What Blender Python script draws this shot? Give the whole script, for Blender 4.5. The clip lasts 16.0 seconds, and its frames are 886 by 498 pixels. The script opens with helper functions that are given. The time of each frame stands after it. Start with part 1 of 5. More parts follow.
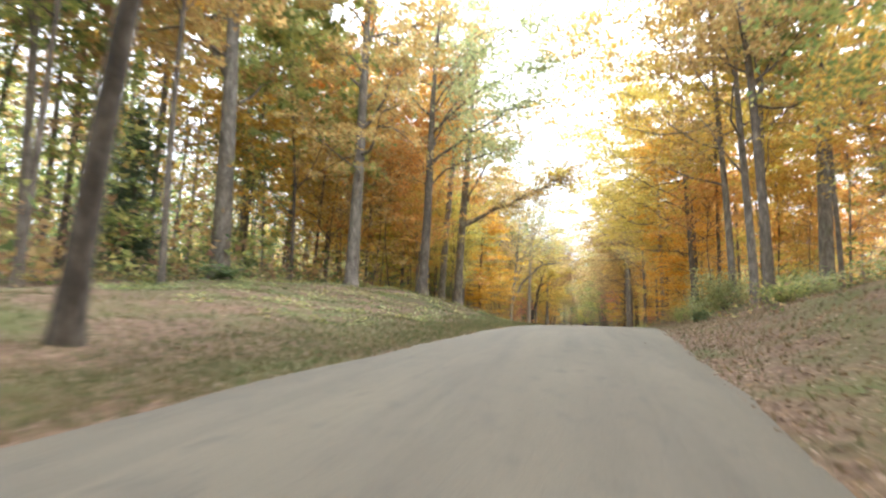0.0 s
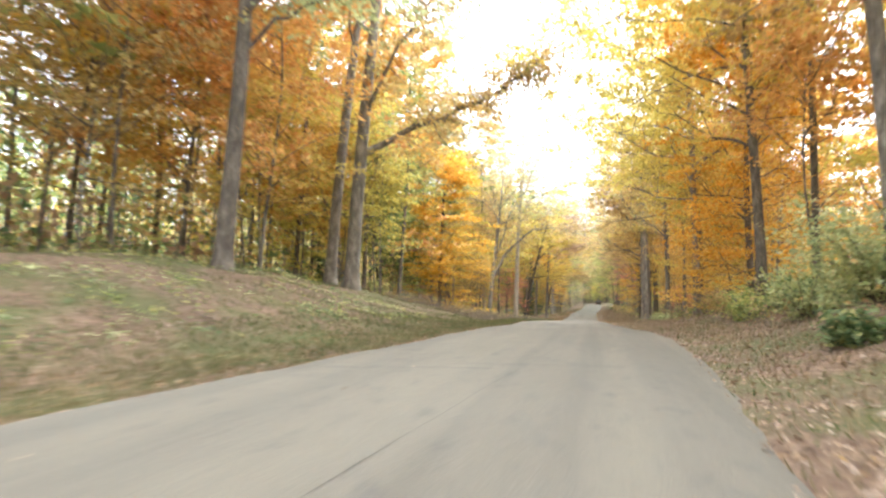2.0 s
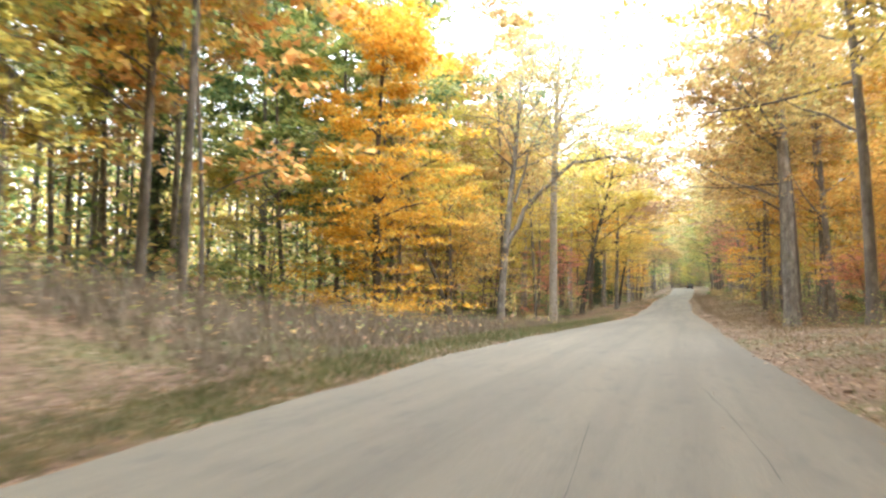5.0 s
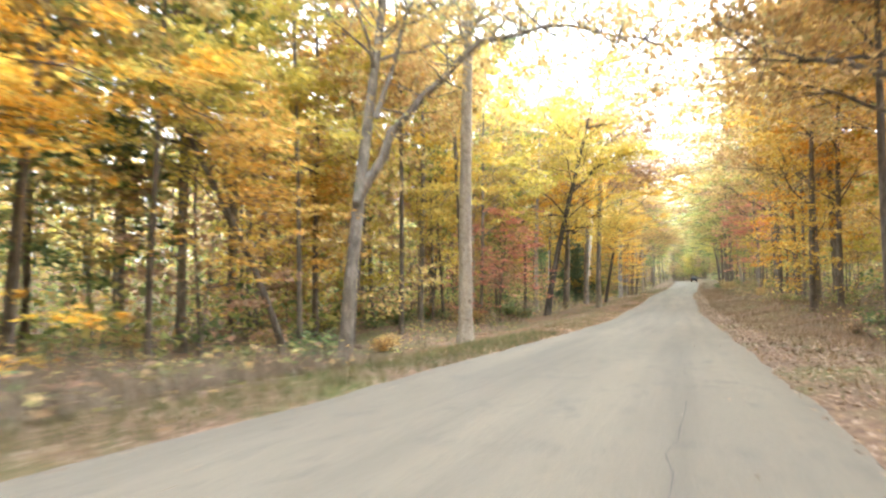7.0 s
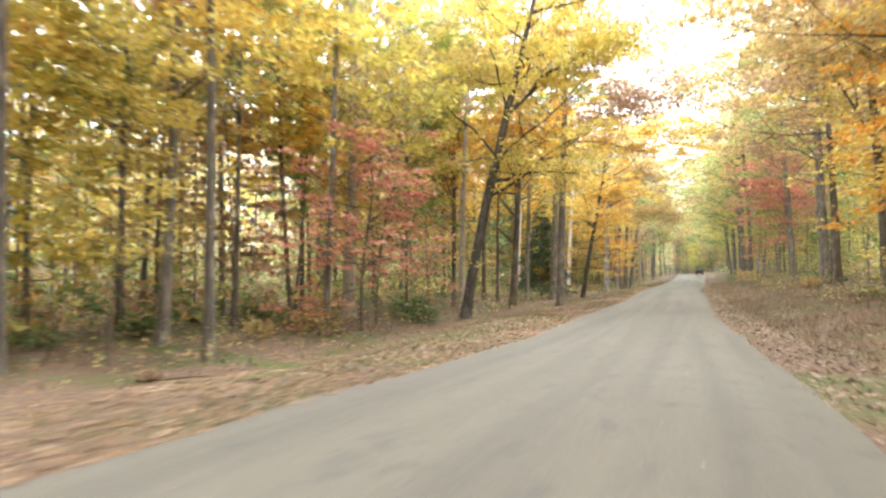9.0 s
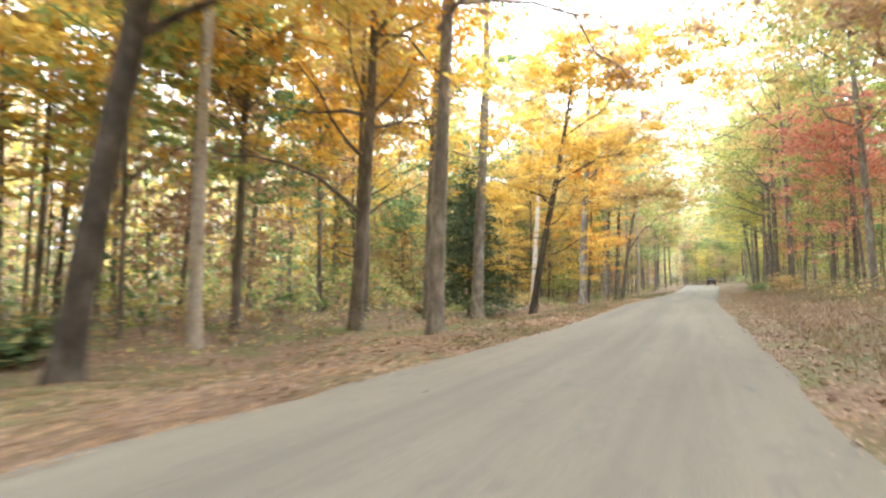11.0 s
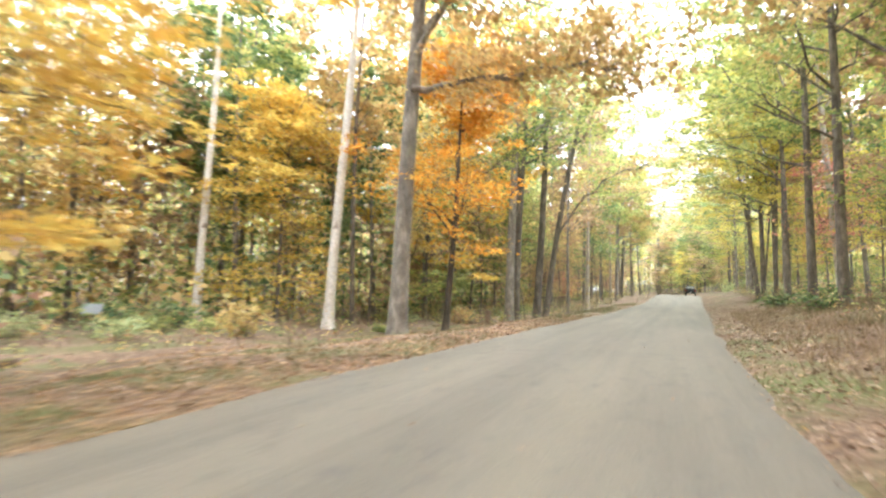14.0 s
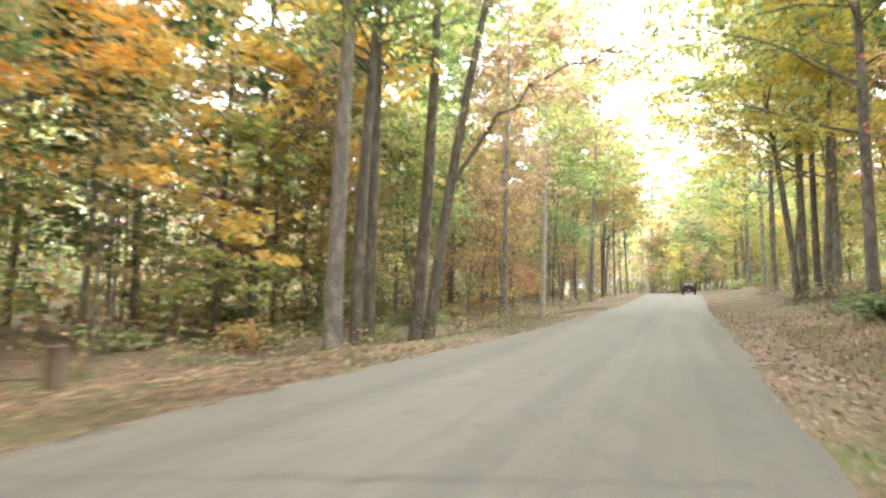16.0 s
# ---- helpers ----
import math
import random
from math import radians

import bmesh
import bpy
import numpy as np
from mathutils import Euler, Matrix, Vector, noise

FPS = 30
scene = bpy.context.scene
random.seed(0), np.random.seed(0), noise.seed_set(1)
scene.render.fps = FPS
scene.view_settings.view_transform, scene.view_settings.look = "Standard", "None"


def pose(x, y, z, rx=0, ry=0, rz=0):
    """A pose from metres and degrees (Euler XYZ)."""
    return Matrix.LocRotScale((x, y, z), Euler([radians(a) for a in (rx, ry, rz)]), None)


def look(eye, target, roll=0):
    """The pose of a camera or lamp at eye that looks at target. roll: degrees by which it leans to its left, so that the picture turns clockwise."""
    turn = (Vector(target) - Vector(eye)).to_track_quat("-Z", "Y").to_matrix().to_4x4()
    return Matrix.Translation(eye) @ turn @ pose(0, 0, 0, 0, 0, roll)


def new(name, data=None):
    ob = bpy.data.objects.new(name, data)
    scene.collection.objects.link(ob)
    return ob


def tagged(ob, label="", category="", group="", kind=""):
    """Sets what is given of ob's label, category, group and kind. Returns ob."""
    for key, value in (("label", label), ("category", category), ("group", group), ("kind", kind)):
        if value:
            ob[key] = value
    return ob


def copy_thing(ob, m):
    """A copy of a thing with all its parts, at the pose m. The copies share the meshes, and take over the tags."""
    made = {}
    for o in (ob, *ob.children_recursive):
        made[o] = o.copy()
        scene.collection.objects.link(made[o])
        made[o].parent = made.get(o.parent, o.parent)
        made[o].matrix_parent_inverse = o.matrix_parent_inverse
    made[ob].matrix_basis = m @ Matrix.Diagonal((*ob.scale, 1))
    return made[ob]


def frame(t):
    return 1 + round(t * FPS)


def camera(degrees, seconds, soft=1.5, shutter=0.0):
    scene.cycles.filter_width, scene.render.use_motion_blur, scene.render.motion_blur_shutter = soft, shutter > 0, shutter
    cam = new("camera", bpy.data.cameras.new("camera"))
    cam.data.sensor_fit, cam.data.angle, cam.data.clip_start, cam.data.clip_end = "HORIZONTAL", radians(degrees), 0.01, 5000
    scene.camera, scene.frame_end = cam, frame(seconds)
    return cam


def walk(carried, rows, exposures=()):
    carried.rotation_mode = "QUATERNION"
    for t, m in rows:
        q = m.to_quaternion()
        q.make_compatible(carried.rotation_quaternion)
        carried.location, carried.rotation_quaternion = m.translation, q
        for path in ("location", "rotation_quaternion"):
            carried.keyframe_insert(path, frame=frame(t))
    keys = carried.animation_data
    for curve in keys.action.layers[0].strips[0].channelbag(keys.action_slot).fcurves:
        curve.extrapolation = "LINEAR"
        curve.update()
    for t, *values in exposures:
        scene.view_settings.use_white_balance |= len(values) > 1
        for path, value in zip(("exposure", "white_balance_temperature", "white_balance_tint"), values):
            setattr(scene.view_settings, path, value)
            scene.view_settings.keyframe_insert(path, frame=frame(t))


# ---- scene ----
cam = camera(75.5, 16.0, soft=2.25, shutter=0.5)
PATH = [
    (0, (0.000, 0.000, 0.090), (-2.237, 9.683, 1.459), 1.55),
    (0.5, (0.598, 6.341, 0.546), (-1.646, 16.032, 1.818), 1.65),
    (1, (1.178, 12.659, 0.947), (-1.134, 22.345, 2.121), 1.51),
    (1.5, (1.901, 18.918, 1.287), (-0.583, 28.565, 2.420), 1.13),
    (2, (2.621, 25.077, 1.559), (0.083, 34.726, 2.492), 1.46),
    (2.5, (3.290, 31.049, 1.742), (0.714, 40.700, 2.471), 1.32),
    (3, (3.879, 36.817, 1.844), (1.087, 46.406, 2.589), 1.39),
    (3.2, (4.018, 39.081, 1.874), (1.129, 48.639, 2.680), 1.44),
    (5.3, (2.223, 62.263, 1.709), (-1.652, 71.454, 2.419), 0.09),
    (5.5, (2.265, 64.556, 1.691), (-1.582, 73.757, 2.417), -0.04),
    (6, (2.428, 70.365, 1.653), (-1.514, 79.533, 2.299), -0.39),
    (6.5, (2.502, 76.184, 1.579), (-1.420, 85.356, 2.289), -0.30),
    (7, (2.380, 82.000, 1.462), (-1.500, 91.194, 2.101), -0.29),
    (7.5, (2.358, 87.926, 1.319), (-1.561, 97.116, 1.747), 0.09),
    (8, (2.280, 93.838, 1.191), (-1.635, 103.033, 1.539), 0.18),
    (8.2, (2.264, 96.283, 1.137), (-1.631, 105.485, 1.521), 0.22),
    (10.3, (2.245, 123.088, 0.475), (-1.822, 132.200, 1.135), -0.32),
    (10.5, (2.201, 125.576, 0.457), (-1.930, 134.657, 1.131), 0.13),
    (11, (2.100, 131.689, 0.438), (-1.959, 140.799, 1.162), 0.50),
    (11.5, (2.054, 137.742, 0.447), (-1.842, 146.929, 1.096), 0.87),
    (12, (2.082, 143.830, 0.465), (-1.852, 152.995, 1.188), 0.89),
    (12.5, (2.221, 150.036, 0.505), (-1.589, 159.254, 1.226), 1.32),
    (13, (2.293, 156.233, 0.593), (-1.561, 165.430, 1.340), 1.73),
    (13.5, (2.267, 162.294, 0.719), (-1.545, 171.503, 1.531), 1.57),
    (14, (2.221, 168.234, 0.823), (-1.516, 177.473, 1.641), 1.68),
    (14.5, (2.406, 174.107, 0.877), (-1.307, 183.348, 1.777), 0.79),
    (15, (2.471, 179.928, 0.917), (-1.398, 189.106, 1.812), 1.20),
    (15.5, (2.551, 185.747, 1.008), (-1.173, 194.989, 1.860), 1.48),
    (16, (2.658, 191.572, 1.152), (-1.042, 200.827, 1.957), 1.50),
]
EXPOSURE = [(0.0, 1.45, 6150, 11), (1.5, 1.81, 6150, 11), (3.0, 1.97, 6150, 11), (5.5, 2.05, 6150, 11), (6.5, 2.2, 6150, 11), (8.0, 2.19, 6150, 11), (10.5, 2.26, 6150, 11), (11.0, 2.29, 6150, 11), (12.5, 2.24, 6150, 11), (13.5, 2.38, 6150, 11), (14.5, 2.44, 6150, 11), (16.0, 2.4, 6150, 11)]
walk(cam, [(t, look(eye, aim, roll)) for t, eye, aim, roll in PATH], EXPOSURE)

# ---- light: bright overcast autumn day ----
SUN_EL, SUN_AZ = radians(42), radians(25)
world = bpy.data.worlds.new("overcast_sky")
scene.world = world
world.use_nodes = True
wn, wl = world.node_tree.nodes, world.node_tree.links
sky = wn.new("ShaderNodeTexSky")
sky.sky_type, sky.sun_disc = "NISHITA", False
sky.sun_elevation, sky.sun_rotation = SUN_EL, SUN_AZ
sky.air_density, sky.dust_density, sky.ozone_density = 1.0, 6.0, 1.0
cloud = wn.new("ShaderNodeTexNoise")
cloud.inputs["Scale"].default_value, cloud.inputs["Detail"].default_value = 2.2, 5.0
cloud_ramp = wn.new("ShaderNodeValToRGB")
cloud_ramp.color_ramp.elements[0].color = (17.5, 18.2, 19.4, 1)
cloud_ramp.color_ramp.elements[1].color = (25.0, 25.2, 25.6, 1)
# an overcast sky is about three times as bright overhead as at the horizon
sky_way = wn.new("ShaderNodeTexCoord")
sky_split = wn.new("ShaderNodeSeparateXYZ")
sky_rise = wn.new("ShaderNodeMapRange")
sky_rise.inputs["To Min"].default_value, sky_rise.inputs["To Max"].default_value = 0.22, 1.05
sky_shade = wn.new("ShaderNodeMixRGB")
sky_shade.blend_type = "MULTIPLY"
sky_shade.inputs["Fac"].default_value = 1.0
wl.new(sky_way.outputs["Generated"], sky_split.inputs["Vector"])
wl.new(sky_split.outputs["Z"], sky_rise.inputs["Value"])
wl.new(cloud_ramp.outputs["Color"], sky_shade.inputs["Color1"])
wl.new(sky_rise.outputs["Result"], sky_shade.inputs["Color2"])
cover = wn.new("ShaderNodeMixRGB")
cover.inputs["Fac"].default_value = 0.9
wl.new(cloud.outputs["Fac"], cloud_ramp.inputs["Fac"])
wl.new(sky.outputs["Color"], cover.inputs["Color1"])
wl.new(sky_shade.outputs["Color"], cover.inputs["Color2"])
wl.new(cover.outputs["Color"], wn["Background"].inputs["Color"])
wn["Background"].inputs["Strength"].default_value = 0.1
sun_data = bpy.data.lights.new("sun", "SUN")
sun_data.energy, sun_data.angle, sun_data.color = 1.3, radians(20), (1.0, 0.97, 0.92)
sun = new("sun", sun_data)
sun.matrix_world = look((math.sin(SUN_AZ) * 60, math.cos(SUN_AZ) * 60 + 100, 60 * math.tan(SUN_EL)), (0, 100, 0))

# ---- materials ----
def mat(name):
    m = bpy.data.materials.new(name)
    m.use_nodes = True
    m.node_tree.nodes.clear()
    return m, m.node_tree.nodes, m.node_tree.links


def ramp(nodes, stops):
    r = nodes.new("ShaderNodeValToRGB")
    e = r.color_ramp.elements
    while len(e) < len(stops):
        e.new(0.5)
    for k, (at, c) in enumerate(stops):
        e[k].position, e[k].color = at, (*c, 1)
    return r


def noise_node(nodes, links, coord, scale, detail=4.0, stretch=(1, 1, 1), rough=0.55):
    mp = nodes.new("ShaderNodeMapping")
    mp.inputs["Scale"].default_value = stretch
    links.new(coord, mp.inputs["Vector"])
    n = nodes.new("ShaderNodeTexNoise")
    n.inputs["Scale"].default_value, n.inputs["Detail"].default_value, n.inputs["Roughness"].default_value = scale, detail, rough
    links.new(mp.outputs["Vector"], n.inputs["Vector"])
    return n


def mixed(nodes, links, a, b, fac, mode="MIX"):
    m = nodes.new("ShaderNodeMixRGB")
    m.blend_type = mode
    for sock, v in (("Color1", a), ("Color2", b), ("Fac", fac)):
        if isinstance(v, (int, float)):
            m.inputs[sock].default_value = v
        elif isinstance(v, tuple):
            m.inputs[sock].default_value = (*v, 1)
        else:
            links.new(v, m.inputs[sock])
    return m.outputs["Color"]


def solid(name, stops, scale=4.0, rough=0.9, bump=0.3, bump_scale=30.0, stretch=(1, 1, 1), metal=0.0, second=None, space="Object", tone=None):
    """A rough surface: two scales of colour noise, and a bump."""
    m, n, l = mat(name)
    tc = n.new("ShaderNodeTexCoord").outputs[space]
    big = noise_node(n, l, tc, scale, 5, tone or stretch, 0.65)
    r = ramp(n, stops)
    l.new(big.outputs["Fac"], r.inputs["Fac"])
    fine = noise_node(n, l, tc, bump_scale, 6, stretch)
    fr = ramp(n, [(0.25, (0.62, 0.62, 0.62)), (0.75, (1.25, 1.25, 1.25))])
    l.new(fine.outputs["Fac"], fr.inputs["Fac"])
    col = mixed(n, l, r.outputs["Color"], fr.outputs["Color"], 1.0, "MULTIPLY")
    if second:
        s_scale, s_col, lo, hi = second
        sn = noise_node(n, l, tc, s_scale, 5)
        sr = ramp(n, [(lo, (0, 0, 0)), (hi, (1, 1, 1))])
        l.new(sn.outputs["Fac"], sr.inputs["Fac"])
        col = mixed(n, l, col, s_col, sr.outputs["Color"])
    b = n.new("ShaderNodeBsdfPrincipled")
    b.inputs["Roughness"].default_value, b.inputs["Metallic"].default_value = rough, metal
    l.new(col, b.inputs["Base Color"])
    bp = n.new("ShaderNodeBump")
    bp.inputs["Strength"].default_value, bp.inputs["Distance"].default_value = bump, 0.03
    l.new(fine.outputs["Fac"], bp.inputs["Height"])
    l.new(bp.outputs["Normal"], b.inputs["Normal"])
    out = n.new("ShaderNodeOutputMaterial")
    l.new(b.outputs["BSDF"], out.inputs["Surface"])
    return m


def leafy(name, stops, shift=0.012, through_part=0.52, rough=0.6, rich=0.88):
    """Leaves: hue by leaf and a little by tree, light shines through."""
    m, n, l = mat(name)
    geo, info = n.new("ShaderNodeNewGeometry"), n.new("ShaderNodeObjectInfo")
    r = ramp(n, stops)
    l.new(geo.outputs["Random Per Island"], r.inputs["Fac"])
    tc = n.new("ShaderNodeTexCoord").outputs["Object"]
    patch = noise_node(n, l, tc, 0.45, 2)
    pr = ramp(n, [(0.3, (0.72, 0.72, 0.7)), (0.7, (1.2, 1.2, 1.2))])
    l.new(patch.outputs["Fac"], pr.inputs["Fac"])
    col = mixed(n, l, r.outputs["Color"], pr.outputs["Color"], 1.0, "MULTIPLY")
    hsv = n.new("ShaderNodeHueSaturation")
    mr = n.new("ShaderNodeMapRange")
    mr.inputs["To Min"].default_value, mr.inputs["To Max"].default_value = 0.5 - shift, 0.5 + shift
    l.new(info.outputs["Random"], mr.inputs["Value"])
    hsv.inputs["Saturation"].default_value = rich
    l.new(mr.outputs["Result"], hsv.inputs["Hue"])
    l.new(col, hsv.inputs["Color"])
    d, tr, mx = n.new("ShaderNodeBsdfDiffuse"), n.new("ShaderNodeBsdfTranslucent"), n.new("ShaderNodeMixShader")
    gl, mg = n.new("ShaderNodeBsdfGlossy"), n.new("ShaderNodeMixShader")
    gl.inputs["Roughness"].default_value = rough
    mx.inputs["Fac"].default_value, mg.inputs["Fac"].default_value = through_part, 0.03
    l.new(hsv.outputs["Color"], d.inputs["Color"])
    l.new(hsv.outputs["Color"], tr.inputs["Color"])
    l.new(d.outputs["BSDF"], mx.inputs[1])
    l.new(tr.outputs["BSDF"], mx.inputs[2])
    l.new(mx.outputs["Shader"], mg.inputs[1])
    l.new(gl.outputs["BSDF"], mg.inputs[2])
    out = n.new("ShaderNodeOutputMaterial")
    l.new(mg.outputs["Shader"], out.inputs["Surface"])
    return m


LEAF = {
    "orange": leafy("orange_leaves", [(0.0, (0.578, 0.278, 0.064)), (0.35, (0.728, 0.396, 0.086)), (0.7, (0.813, 0.514, 0.118)), (1.0, (0.835, 0.621, 0.203))], rich=0.92),
    "yellow": leafy("yellow_leaves", [(0.0, (0.492, 0.428, 0.075)), (0.4, (0.728, 0.578, 0.096)), (0.75, (0.792, 0.663, 0.128)), (1.0, (0.599, 0.578, 0.139))], rich=0.92),
    "gold": leafy("golden_brown_leaves", [(0.0, (0.42, 0.26, 0.09)), (0.4, (0.64, 0.44, 0.13)), (0.75, (0.76, 0.57, 0.19)), (1.0, (0.47, 0.50, 0.19))]),
    "amber": leafy("amber_leaves", [(0.0, (0.578, 0.321, 0.048)), (0.4, (0.749, 0.482, 0.064)), (0.75, (0.813, 0.589, 0.096)), (1.0, (0.792, 0.663, 0.171))], rich=0.92),
    "maple": leafy("bright_maple_leaves", [(0.0, (0.60, 0.29, 0.035)), (0.4, (0.79, 0.44, 0.05)), (0.75, (0.85, 0.56, 0.075)), (1.0, (0.82, 0.65, 0.15))], rich=0.98),
    "rust": leafy("rust_leaves", [(0.0, (0.36, 0.20, 0.11)), (0.5, (0.50, 0.32, 0.18)), (1.0, (0.60, 0.44, 0.25))]),
    "lime": leafy("yellow_green_leaves", [(0.0, (0.189, 0.295, 0.086)), (0.5, (0.403, 0.483, 0.123)), (1.0, (0.687, 0.645, 0.181))]),
    "green": leafy("green_leaves", [(0.0, (0.082, 0.175, 0.067)), (0.5, (0.178, 0.295, 0.105)), (0.85, (0.307, 0.403, 0.142)), (1.0, (0.568, 0.510, 0.162))]),
    "pine": leafy("dark_needles", [(0.0, (0.06, 0.115, 0.065)), (0.6, (0.12, 0.20, 0.11)), (1.0, (0.21, 0.28, 0.14))], through_part=0.35),
    "red": leafy("red_pink_leaves", [(0.0, (0.54, 0.15, 0.10)), (0.5, (0.76, 0.28, 0.18)), (1.0, (0.82, 0.45, 0.27))]),
    "pale": leafy("pale_green_leaves", [(0.0, (0.332, 0.443, 0.199)), (0.6, (0.533, 0.617, 0.275)), (1.0, (0.733, 0.738, 0.351))]),
}
bark_dark = solid("dark_bark", [(0.32, (0.085, 0.074, 0.063)), (0.5, (0.155, 0.137, 0.116)), (0.68, (0.27, 0.243, 0.205))], 1.5, 0.95, 1.0, 7.0, (4, 4, 0.45), tone=(2.2, 2.2, 0.9))
bark_black = solid("near_black_bark", [(0.32, (0.04, 0.035, 0.03)), (0.5, (0.085, 0.075, 0.064)), (0.68, (0.17, 0.15, 0.125))], 1.5, 0.95, 1.0, 7.0, (4, 4, 0.45), tone=(2.2, 2.2, 0.9))
bark_grey = solid("grey_bark", [(0.32, (0.115, 0.105, 0.093)), (0.5, (0.225, 0.208, 0.183)), (0.68, (0.38, 0.357, 0.318))], 1.5, 0.95, 1.0, 7.0, (4, 4, 0.45), tone=(2.2, 2.2, 0.9), second=(1.1, (0.20, 0.21, 0.15), 0.58, 0.75))
bark_pale = solid("pale_bark", [(0.3, (0.30, 0.27, 0.23)), (0.7, (0.52, 0.48, 0.42))], 1.2, 0.9, 0.5, 7.0, (2, 2, 0.9), second=(2.5, (0.17, 0.14, 0.11), 0.58, 0.7))


def worn_asphalt(name):
    """Aggregate grain, long wheel tracks, and broad patches of wear."""
    m, n, l = mat(name)
    tc = n.new("ShaderNodeTexCoord").outputs["Object"]
    patch = noise_node(n, l, tc, 0.35, 4, (1, 0.25, 1))
    r = ramp(n, [(0.3, (0.140, 0.131, 0.105)), (0.7, (0.178, 0.166, 0.133))])
    l.new(patch.outputs["Fac"], r.inputs["Fac"])
    track = noise_node(n, l, tc, 1.1, 4, (1, 0.03, 1), 0.6)
    tr = ramp(n, [(0.34, (0.82, 0.83, 0.845)), (0.5, (1.0, 1.0, 1.0)), (0.66, (1.10, 1.09, 1.07))])
    l.new(track.outputs["Fac"], tr.inputs["Fac"])
    col = mixed(n, l, r.outputs["Color"], tr.outputs["Color"], 1.0, "MULTIPLY")
    stone = noise_node(n, l, tc, 60.0, 5, rough=0.7)
    sr = ramp(n, [(0.3, (0.6, 0.6, 0.6)), (0.5, (1.0, 1.0, 1.0)), (0.72, (1.42, 1.4, 1.35))])
    l.new(stone.outputs["Fac"], sr.inputs["Fac"])
    col = mixed(n, l, col, sr.outputs["Color"], 1.0, "MULTIPLY")
    worn = noise_node(n, l, tc, 2.6, 6, (1, 0.5, 1), 0.7)
    wr = ramp(n, [(0.54, (0, 0, 0)), (0.7, (0.6, 0.6, 0.6))])
    l.new(worn.outputs["Fac"], wr.inputs["Fac"])
    col = mixed(n, l, col, (0.094, 0.092, 0.084), wr.outputs["Color"])
    b = n.new("ShaderNodeBsdfPrincipled")
    b.inputs["Roughness"].default_value = 0.85
    l.new(col, b.inputs["Base Color"])
    bp = n.new("ShaderNodeBump")
    bp.inputs["Strength"].default_value, bp.inputs["Distance"].default_value = 0.3, 0.01
    l.new(stone.outputs["Fac"], bp.inputs["Height"])
    l.new(bp.outputs["Normal"], b.inputs["Normal"])
    out = n.new("ShaderNodeOutputMaterial")
    l.new(b.outputs["BSDF"], out.inputs["Surface"])
    return m


bark_white = solid("white_bark", [(0.3, (0.56, 0.54, 0.51)), (0.7, (0.80, 0.78, 0.74))], 1.2, 0.85, 0.4, 7.0, (2, 2, 0.9), second=(1.6, (0.24, 0.21, 0.18), 0.6, 0.7))
asphalt = worn_asphalt("worn_asphalt")


def litter_ground(name):
    """Forest floor: leaf-sized cells in browns, damp soil between, thin green patches."""
    m, n, l = mat(name)
    tc = n.new("ShaderNodeTexCoord").outputs["Object"]
    cells = n.new("ShaderNodeTexVoronoi")
    cells.inputs["Scale"].default_value = 11.0
    warp = noise_node(n, l, tc, 6.0, 3)
    mixv = mixed(n, l, tc, warp.outputs["Color"], 0.06)
    l.new(mixv, cells.inputs["Vector"])
    bw = n.new("ShaderNodeRGBToBW")
    l.new(cells.outputs["Color"], bw.inputs["Color"])
    r = ramp(n, [(0.15, (0.16, 0.10, 0.064)), (0.4, (0.22, 0.142, 0.09)), (0.6, (0.29, 0.195, 0.128)), (0.8, (0.37, 0.265, 0.185)), (0.95, (0.33, 0.20, 0.08))])
    l.new(bw.outputs["Val"], r.inputs["Fac"])
    patch = noise_node(n, l, tc, 0.35, 5)
    pr = ramp(n, [(0.46, (0, 0, 0)), (0.64, (1, 1, 1))])
    l.new(patch.outputs["Fac"], pr.inputs["Fac"])
    blade = noise_node(n, l, tc, 28.0, 4)
    gr = ramp(n, [(0.3, (0.085, 0.115, 0.03)), (0.55, (0.17, 0.19, 0.06)), (0.75, (0.26, 0.235, 0.10))])
    l.new(blade.outputs["Fac"], gr.inputs["Fac"])
    col = mixed(n, l, r.outputs["Color"], gr.outputs["Color"], pr.outputs["Color"])
    wide = noise_node(n, l, tc, 0.12, 3)
    wr = ramp(n, [(0.3, (0.5, 0.5, 0.5)), (0.7, (0.76, 0.76, 0.76))])
    l.new(wide.outputs["Fac"], wr.inputs["Fac"])
    col = mixed(n, l, col, wr.outputs["Color"], 1.0, "MULTIPLY")
    b = n.new("ShaderNodeBsdfPrincipled")
    b.inputs["Roughness"].default_value = 0.95
    l.new(col, b.inputs["Base Color"])
    bp = n.new("ShaderNodeBump")
    bp.inputs["Strength"].default_value, bp.inputs["Distance"].default_value = 0.4, 0.03
    l.new(cells.outputs["Distance"], bp.inputs["Height"])
    l.new(bp.outputs["Normal"], b.inputs["Normal"])
    out = n.new("ShaderNodeOutputMaterial")
    l.new(b.outputs["BSDF"], out.inputs["Surface"])
    return m


